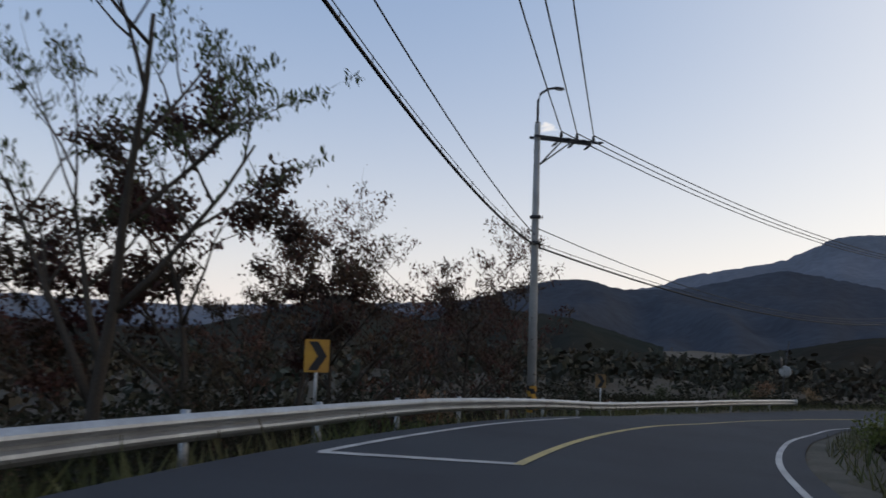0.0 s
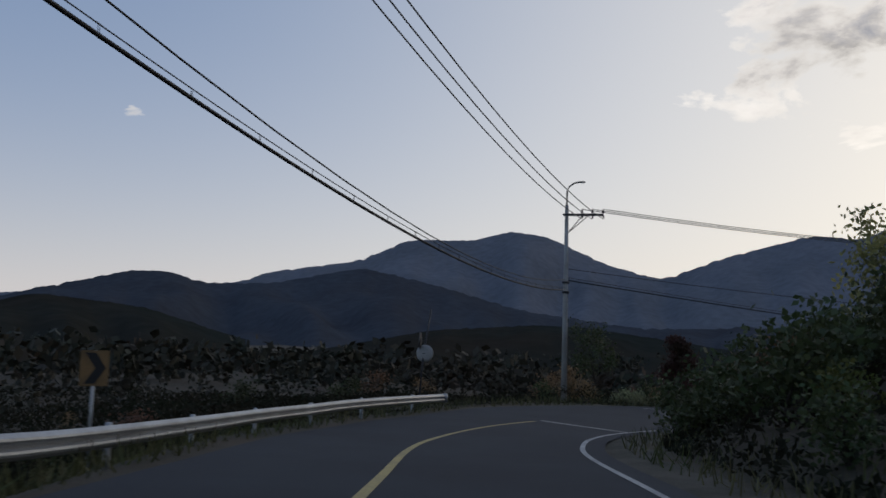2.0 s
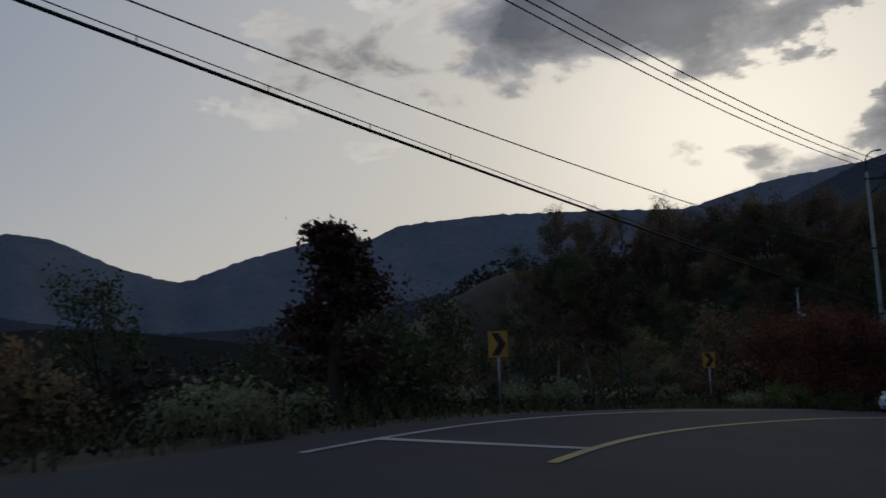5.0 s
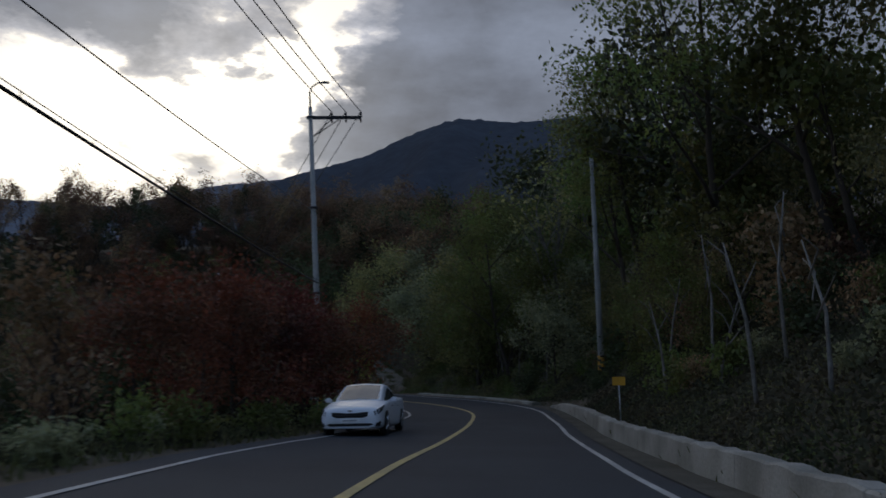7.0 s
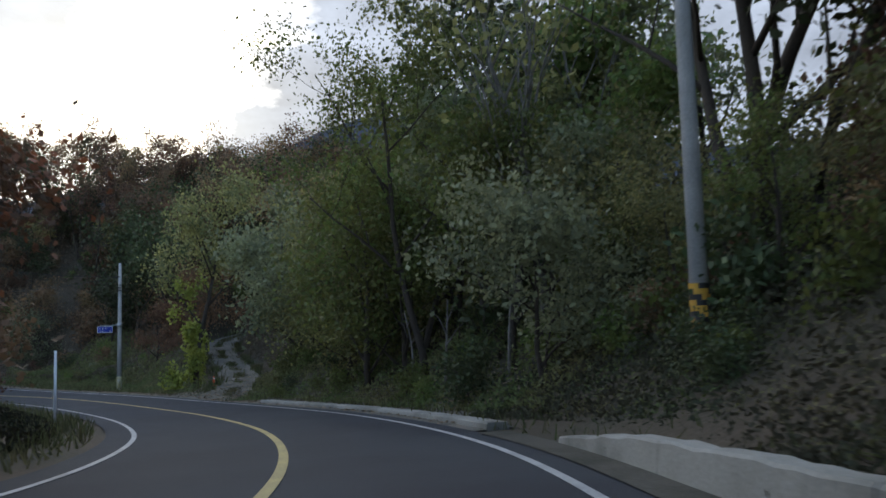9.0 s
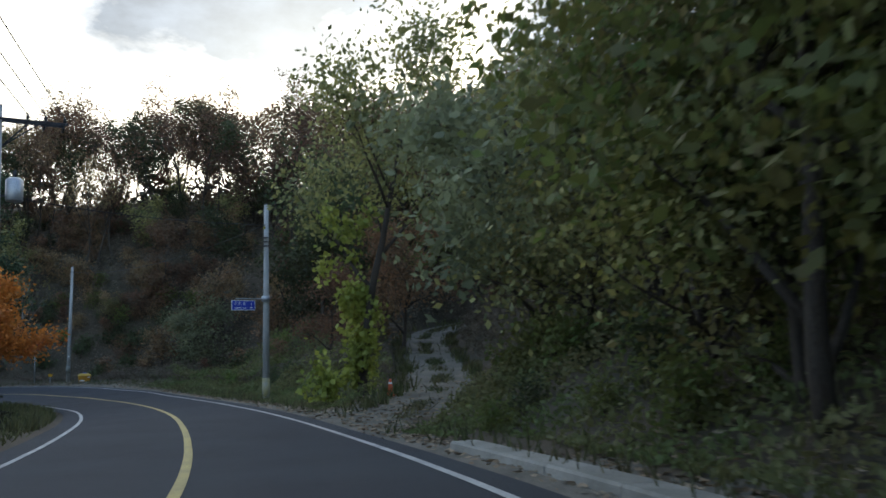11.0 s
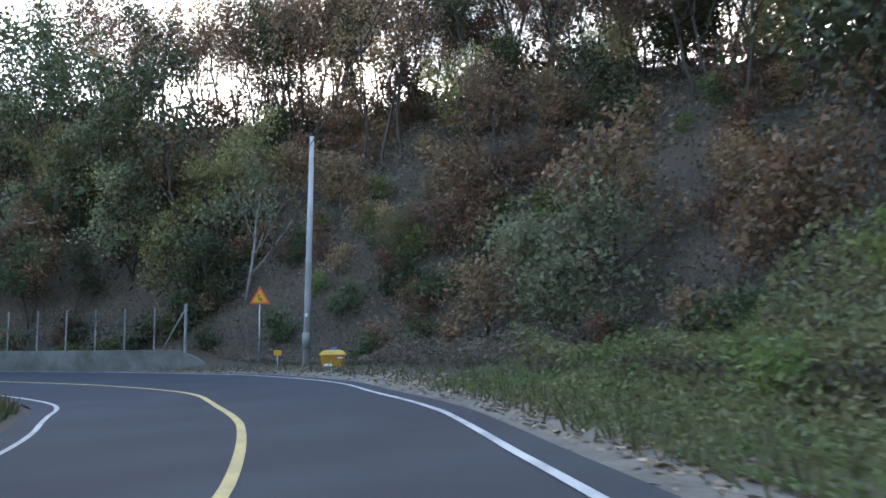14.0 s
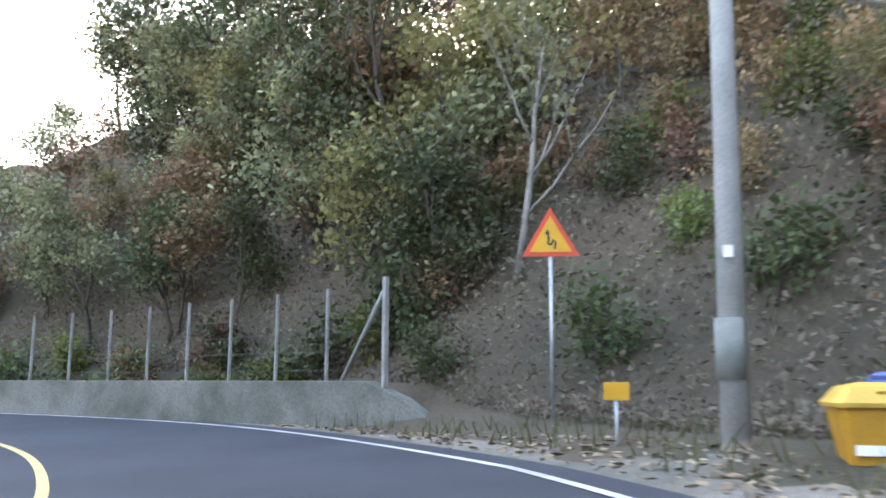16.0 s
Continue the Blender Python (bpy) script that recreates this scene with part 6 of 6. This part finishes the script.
def fence_wall():
    V, F = [], []
    d = np.gradient(FENCE[:, :2], axis=0)
    d /= np.linalg.norm(d, axis=1)[:, None]
    n = np.stack([d[:, 1], -d[:, 0]], 1)
    top = -10.91
    for i, (p, q) in enumerate(zip(FENCE, n)):
        h = top - max(0, 2.2 - .5 * i) * .55
        for o, z in ((-.15, top - 2.2), (-.12, h - .02), (-.10, h), (.22, h), (.25, top - 2.2)):
            V.append((p[0] + q[0] * o, p[1] + q[1] * o, z))
    m = 5
    for i in range(len(FENCE) - 1):
        for k in range(m):
            F.append((i * m + k, (i + 1) * m + k, (i + 1) * m + (k + 1) % m, i * m + (k + 1) % m))
    F.append(list(range(m)))
    tagged(new("wall_bend", mesh_of("wall_bend", V, F, [M["mossy_concrete"]])), "low rough concrete wall along the outer bend", "wall", kind="structure")
    root = thing_at("wire_fence", (177.9, 104.05, top), "wire fence on pale concrete posts along the wall", "fence")
    inv = root.matrix_world.inverted()
    at, k, tops = 2.0, 0, []
    S = np.r_[0, np.cumsum(np.linalg.norm(np.diff(FENCE[:, :2], axis=0), axis=1))]
    while at < S[-1]:
        x, y = np.interp(at, S, FENCE[:, 0]) + .05, np.interp(at, S, FENCE[:, 1])
        h = 2.35
        b = inv @ Vector((x, y, top - .1))
        part("fence_post", box((.075, .075, h) if k else (.12, .12, 2.6), b + Vector((0, 0, h / 2)), .01), M["post_grey"], root)
        if k == 0:
            part("strut", tubes("strut", [[b + Vector((0, 0, 2.25)), b + Vector((-.1, 1.55, .0))]], [[.05, .05]], M["post_grey"], 8), None, root)
        tops.append(b)
        at += 2.05
        k += 1
    for h in (.35, .8, 1.25, 1.7, 2.15):
        part("fence_wire", tubes("fence_wire", [[t + Vector((0, 0, h)) for t in tops]], [[.008] * len(tops)], M["dark_steel"], 4), None, root)


fence_wall()


def grit_box(x, y, turn):
    """A yellow moulded grit box: a tapered tub, a domed lid with a rim, a pale label."""
    z = ground_z(x, y) + .03
    root = thing_at("grit_box", (x, y, z), "yellow plastic grit box with a domed lid", "grit box", turn=turn)

    def tub(levels, mat, name, parent, label=""):
        V, F = [], []
        for w, d, h in levels:
            c = min(w, d) * .18
            ring = [(w - c, -d), (w, -d + c), (w, d - c), (w - c, d), (-w + c, d), (-w, d - c), (-w, -d + c), (-w + c, -d)]
            V += [(a, b, h) for a, b in ring]
        for i in range(len(levels) - 1):
            for k in range(8):
                F.append((i * 8 + k, i * 8 + (k + 1) % 8, (i + 1) * 8 + (k + 1) % 8, (i + 1) * 8 + k))
        F += [list(range(8))[::-1], [(len(levels) - 1) * 8 + k for k in range(8)]]
        return part(name, mesh_of(name, V, F, [mat]), None, parent, label)

    tub([(.32, .41, 0), (.37, .50, .50)], M["tub_amber"], "tub", root)
    lid = tub([(.41, .53, .50), (.42, .54, .54), (.39, .50, .58), (.31, .42, .68), (.17, .24, .72)], M["lid_yellow"], "lid", root, "faded yellow domed lid")
    part("hinge", box((.05, .3, .05), (-.40, 0, .54), .01), M["dark_steel"], lid)
    part("label_plate", box((.01, .20, .06), (.369, .31, .41), .002), M["sign_white"], root)
    part("peeling_label", box((.012, .36, .09), (.347, -.19, .13), .002, (0, -.1, .0)), M["paper"], root, "torn white label")
    part("lid_handle", box((.04, .26, .025), (.35, -.05, .635), .01), M["lid_yellow"], lid)


M["lid_yellow"] = material("lid_yellow", (0.52, 0.33, 0.06), 0.55, 0.25, 2.0)
M["tub_amber"] = material("tub_amber", (0.44, 0.21, 0.017), 0.5, 0.25, 2.5, second=(0.36, 0.18, 0.025))
M["blue_plastic"] = material("blue_plastic", (0.05, 0.09, 0.26), 0.5, 0.2, 8.0)
grit_box(173.9, 92.0, face_to(173.9, 92.0, 206))


def blue_bag(x, y, z):
    """A crumpled bag left on the lid."""
    gen = random.Random(5)
    bm = bmesh.new()
    bmesh.ops.create_icosphere(bm, subdivisions=2, radius=1.0)
    for v in bm.verts:
        k = gen.uniform(.8, 1.15)
        v.co = (v.co.x * .13 * k, v.co.y * .19 * k, max(v.co.z, -.3) * .075 * k + .0225)
    ob = part("plastic_bag", bm, M["blue_plastic"], None)
    ob.location = (x, y, z)
    tagged(ob, "crumpled dark blue plastic bag on the grit box", "bag")


blue_bag(173.95, 92.0, ground_z(173.9, 92.0) + .75)


def traffic_cone(x, y):
    root = thing_at("traffic_cone", (x, y, ground_z(x, y) + .05), "orange traffic cone beside the dirt track", "traffic cone")
    part("base", box((.32, .32, .04), (0, 0, .02), .008), M["cone_orange"], root)
    cone = part("cone", tubes("cone", [[(0, 0, .03), (0, 0, .56)]], [[.115, .028]], M["cone_orange"], 20), None, root)
    part("band", tubes("band", [[(0, 0, .39), (0, 0, .44)]], [[.062, .0525]], M["sign_white"], 20), None, cone, "white reflective band")


traffic_cone(133.1, 58.45)


def delineator(x, y, h=.9, label="white roadside marker post"):
    root = thing_at("marker_post", (x, y, ground_z(x, y)), label, "marker post", "marker posts")
    part("post", tubes("post", [[(0, 0, -.2), (0, 0, h)]], [[.05, .045]], M["sign_white"], 10), None, root)
    part("reflector", box((.02, .06, .1), (.05, 0, h * .8), .003), M["sign_yellow"], root)


delineator(*beside(134, -5.2))
delineator(*beside(150, -5.0), 2.6, "thin pale roadside post")


def stake(x, y, lean, h):
    root = thing_at("wooden_stake", (x, y, ground_z(x, y)), "leaning weathered wooden stake in the weeds", "stake", "stakes")
    part("pole", tubes("pole", [[(0, 0, -.2), (lean * .5, .1, h * .5), (lean, .15, h)]], [[.05, .045, .035]], M["pale_bark"], 7), None, root)


def sapling(s, l, lean, h, turn):
    x, y = beside(s, l)
    root = thing_at("sapling", (x, y, ground_z(x, y)), "thin pale bare sapling leaning on the wooded bank", "sapling", "saplings", turn=turn)
    mid, top = Vector((lean * .4, .1, h * .55)), Vector((lean, -.1, h))
    part("stem", tubes("stem", [[(0, 0, -.2), (lean * .15, .05, h * .25), mid, top]], [[.055, .05, .04, .015]], M["pale_bark"], 6), None, root)
    for k, (a, b) in enumerate(((.5, .7), (.62, -.55), (.75, .4))):
        q = Vector((0, 0, 0)).lerp(top, a)
        part("twig", tubes("twig", [[q, q + Vector((b * .5, .15, .35 * h * .5)), q + Vector((b, .2 - .2 * k, .45 * h * .6))]], [[.025, .016, .006]], M["pale_bark"], 5), None, root)


for s0, l0, lean0, h0 in ((101.5, 7.4, -.9, 3.0), (104.5, 6.9, .5, 3.6), (107, 8.3, -.5, 4.2), (109.5, 7.2, .8, 2.6), (112.5, 7.7, -.3, 4.4), (115.5, 6.8, .4, 3.2), (119, 7.6, -.6, 3.8),
                          (143, 6.6, .2, 3.0), (146.5, 7.0, -.3, 2.8), (139.5, 7.1, .3, 3.4)):
    sapling(s0, l0, lean0, h0, s0 * 1.7)

stake(51.9, 64.6, -.6, 2.0)
stake(50.6, 65.3, .5, 1.6)

# ---- the car ----


def sedan(s, l):
    """A white saloon: a lofted lower body, a greenhouse let into it, and its lamps, glass and wheels on their skins."""
    t = heading(s) + math.pi
    root = thing_at("sedan_car", on_road(s, l), "white four-door sedan coming up the road", "car", turn=t)
    root.rotation_euler = (0, math.asin(max(-1, min(1, (on_road(s + 2, l).z - on_road(s - 2, l).z) / 4))), t)
    # lower body: length, half-width, sill, shoulder, crown
    B = np.array([(-2.27, .60, .42, .86, .89), (-2.22, .76, .30, .95, .99), (-2.05, .85, .23, 1.0, 1.05), (-1.5, .885, .19, .985, 1.04), (-.8, .89, .18, .955, 1.0),
                  (0, .89, .18, .93, .98), (.7, .89, .18, .915, .98), (1.1, .888, .18, .895, .985), (1.4, .885, .18, .85, .955), (1.75, .875, .19, .785, .885),
                  (2.0, .855, .20, .745, .84), (2.14, .82, .21, .715, .80), (2.22, .76, .22, .68, .755), (2.265, .68, .235, .64, .70)])

    def body_skin(x, v):
        w, z0, zs, zt = (np.interp(x, B[:, 0], B[:, c]) for c in (1, 2, 3, 4))
        h = zs - z0
        V = np.linspace(0, 1, 10)
        y = np.interp(v, V, np.array([.84, .975, 1, 1, .985, .95, .87, .62, .3, 0]) * w)
        z = np.interp(v, V, [z0, z0 + .07 * h, z0 + .3 * h, z0 + .6 * h, zs - .16 * h, zs, zs + .35 * (zt - zs), zs + .8 * (zt - zs), zt - .004, zt])
        return Vector((x, y, z))

    # greenhouse: length, half-width at the belt, at the roof's edge, belt, roof's edge, roof
    G = np.array([(-1.86, .62, .58, .99, 1.02, 1.045), (-1.5, .70, .57, .97, 1.16, 1.19), (-1.05, .735, .56, .95, 1.315, 1.355), (-.55, .745, .565, .93, 1.395, 1.44),
                  (0, .75, .575, .92, 1.41, 1.465), (.25, .75, .58, .915, 1.375, 1.435), (.55, .745, .615, .91, 1.245, 1.30), (.85, .735, .65, .905, 1.10, 1.145),
                  (1.16, .70, .66, .90, .955, .985)])

    def top_skin(x, v):
        w0, w1, z0, z1, z2 = (np.interp(x, G[:, 0], G[:, c]) for c in (1, 2, 3, 4, 5))
        V = [0, .42, .5, .6, .8, 1]
        return Vector((x, np.interp(v, V, [w0, w1 + .03, w1 - .005, w1 * .82, w1 * .42, 0]), np.interp(v, V, [z0, z1 - .05, z1, z1 + .55 * (z2 - z1), z2 - .012, z2])))

    def shell(name, skin, xs, mat, n=22):
        V, F = [], []
        for x in xs:
            half = [skin(x, k / n) for k in range(n + 1)]
            V += half + [Vector((q.x, -q.y, q.z)) for q in half[-2::-1]]
        m = 2 * n + 1
        for i in range(len(xs) - 1):
            F += [(i * m + k, i * m + k + 1, (i + 1) * m + k + 1, (i + 1) * m + k) for k in range(m - 1)]
            F.append((i * m + m - 1, i * m, (i + 1) * m, (i + 1) * m + m - 1))
        F += [list(range(m))[::-1], [(len(xs) - 1) * m + k for k in range(m)]]
        return part(name, mesh_of(name, V, F, [mat], smooth=True), None, root)

    def panel(name, skin, x0, x1, low, high, mat, parent, sides=(1, -1), label="", lift=.006, both=False, nx=10, na=8):
        """A piece let into a skin between two lengths and between heights that change from one length to the other."""
        made = []
        for sy in sides:
            V, F = [], []
            span = na * 2 if both else na
            for i in range(nx + 1):
                u = i / nx
                x = x0 + (x1 - x0) * u
                for k in range(span + 1):
                    if both:
                        w = 1 - abs(k / na - 1) * (1 - (low[0] + (low[1] - low[0]) * u))
                        side = 1 if k <= na else -1
                    else:
                        w, side = (low[0] + (low[1] - low[0]) * u) * (1 - k / na) + (high[0] + (high[1] - high[0]) * u) * k / na, sy
                    q, a, b = skin(x, w), skin(x + .02, w), skin(x, min(w + .03, 1))
                    nrm = (a - q).cross(b - q)
                    nrm = nrm.normalized() if nrm.length > 1e-7 else Vector((0, 0, 1))
                    nrm = nrm if nrm.y > -1e-3 and nrm.z > -.9 else -nrm
                    q = q + nrm * lift
                    V.append((q.x, q.y * side, q.z))
            m = span + 1
            for i in range(nx):
                F += [(i * m + k, i * m + k + 1, (i + 1) * m + k + 1, (i + 1) * m + k) for k in range(m - 1)]
            made.append(part(name, mesh_of(name, V, F, [mat], smooth=True), None, parent, label))
        return made

    shell("body", body_skin, np.interp(np.linspace(0, 1, 40), np.linspace(0, 1, 14), B[:, 0]), M["paint_white"])
    shell("cabin", top_skin, np.interp(np.linspace(0, 1, 34), np.linspace(0, 1, 9), G[:, 0]), M["paint_white"])
    panel("windscreen", top_skin, .28, 1.13, (.56, .56), None, M["car_glass"], root, (1,), "dark windscreen", both=True)
    panel("rear_window", top_skin, -1.78, -1.0, (.56, .56), None, M["car_glass"], root, (1,), "dark rear window", both=True)
    panel("front_window", top_skin, -.32, .80, (.06, .05), (.40, .20), M["car_glass"], root, label="dark side window", lift=.008)
    panel("back_window", top_skin, -1.32, -.36, (.08, .06), (.22, .40), M["car_glass"], root, label="dark side window", lift=.008)
    for sy, lamp, fog in zip((1, -1), panel("headlight", body_skin, 1.55, 2.25, (.53, .40), (.575, .60), M["car_glass"], root, label="swept headlight"),
                             panel("fog_light_bay", body_skin, 2.08, 2.245, (.13, .12), (.27, .22), M["rubber"], root)):
        part("bulb", tubes("bulb", [[(2.06, sy * .70, .66), (2.225, sy * .69, .655)]], [[.06, .05]], M["lamp_glass"], 12), None, lamp)
        part("fog_light", tubes("fog_light", [[(2.16, sy * .72, .35), (2.235, sy * .71, .35)]], [[.035, .035]], M["lamp_glass"], 12), None, fog)
        part("wing_mirror", join(box((.15, .21, .13), (.66, sy * .985, .985), .045), box((.07, .12, .03), (.68, sy * .87, .935), .01)), M["paint_white"], root)
        for x in (-.30, .68):
            part("door_handle", box((.17, .03, .03), (x - .25, sy * .895, .79), .01), M["chrome"], root)
    for x in (-1.18, -.33, .86):
        panel("door_seam", body_skin, x, x + .012, (.06, .06), (.54, .54), M["rubber"], root, nx=1, lift=.003)
    panel("side_skirt", body_skin, -.95, 1.0, (.02, .02), (.07, .07), M["rubber"], root, nx=4, na=2)
    for wx in (-1.36, 1.38):
        for sy in (1, -1):
            ring = [(wx + math.cos(a) * .365, sy * (.889 if wx < 0 else .884), .315 + math.sin(a) * .365) for a in np.linspace(-.42, math.pi + .42, 22)]
            back = [(x, sy * .7, z) for x, y, z in ring]
            n = len(ring)
            part("wheel_arch", mesh_of("wheel_arch", [(x, y + sy * .006, z) for x, y, z in ring] + back, [list(range(n))] + [(k, k + 1, n + k + 1, n + k) for k in range(n - 1)], [M["rubber"]]), None, root)
            wheel = part("wheel", tubes("wheel", [[(wx, sy * a, .315) for a in (.69, .71, .88, .905)]], [[.27, .315, .315, .275]], M["rubber"], 28), None, root)
            part("rim", tubes("rim", [[(wx, sy * .88, .315), (wx, sy * .907, .315)]], [[.215, .20]], M["dark_steel"], 24), None, wheel)
            for k in range(5):
                a = k * 2 * math.pi / 5 + .3
                part("spoke", tubes("spoke", [[(wx, sy * .912, .315), (wx + math.cos(a) * .21, sy * .908, .315 + math.sin(a) * .21)]], [[.035, .022]], M["chrome"], 6), None, wheel)

    def plate(name, outline, x, mat, parent, label="", thick=.018):
        n = len(outline)
        V = [(x + d, y, z) for d in (0, thick) for y, z in outline]
        F = [list(range(n, 2 * n)), list(range(n))[::-1]] + [(k, (k + 1) % n, n + (k + 1) % n, n + k) for k in range(n)]
        return part(name, mesh_of(name, V, F, [mat]), None, parent, label)

    grille = plate("grille", [(-.38, .50), (.38, .50), (.49, .54), (.52, .655), (.36, .65), (.12, .63), (-.12, .63), (-.36, .65), (-.52, .655), (-.49, .54)], 2.252, M["rubber"], root, "dark narrow-waisted grille")
    part("grille_bar", box((.012, .84, .012), (2.272, 0, .575), .003), M["dark_steel"], grille)
    part("badge", box((.012, .13, .045), (2.262, 0, .685), .01), M["chrome"], root)
    plate("lower_grille", [(-.54, .275), (.54, .275), (.66, .315), (.58, .35), (-.58, .35), (-.66, .315)], 2.254, M["rubber"], root)
    part("chin", box((.07, 1.16, .03), (2.235, 0, .238), .012), M["paint_white"], root)
    number = part("number_plate", box((.02, .50, .105), (2.27, 0, .43), .004), M["sign_white"], root, "white number plate")
    part("plate_bar", box((.006, .40, .045), (2.282, 0, .43), 0), M["steel"], number)
    part("wiper", tubes("wiper", [[(1.12, .50, .975), (1.06, -.05, 1.03)]], [[.012, .008]], M["rubber"], 5), None, root)
    part("wiper", tubes("wiper", [[(1.12, -.05, .985), (1.06, -.55, 1.0)]], [[.012, .008]], M["rubber"], 5), None, root)
    part("aerial", tubes("aerial", [[(-.7, 0, 1.42), (-.82, 0, 1.52)]], [[.015, .006]], M["rubber"], 6), None, root)


sedan(111.6, -2.75)
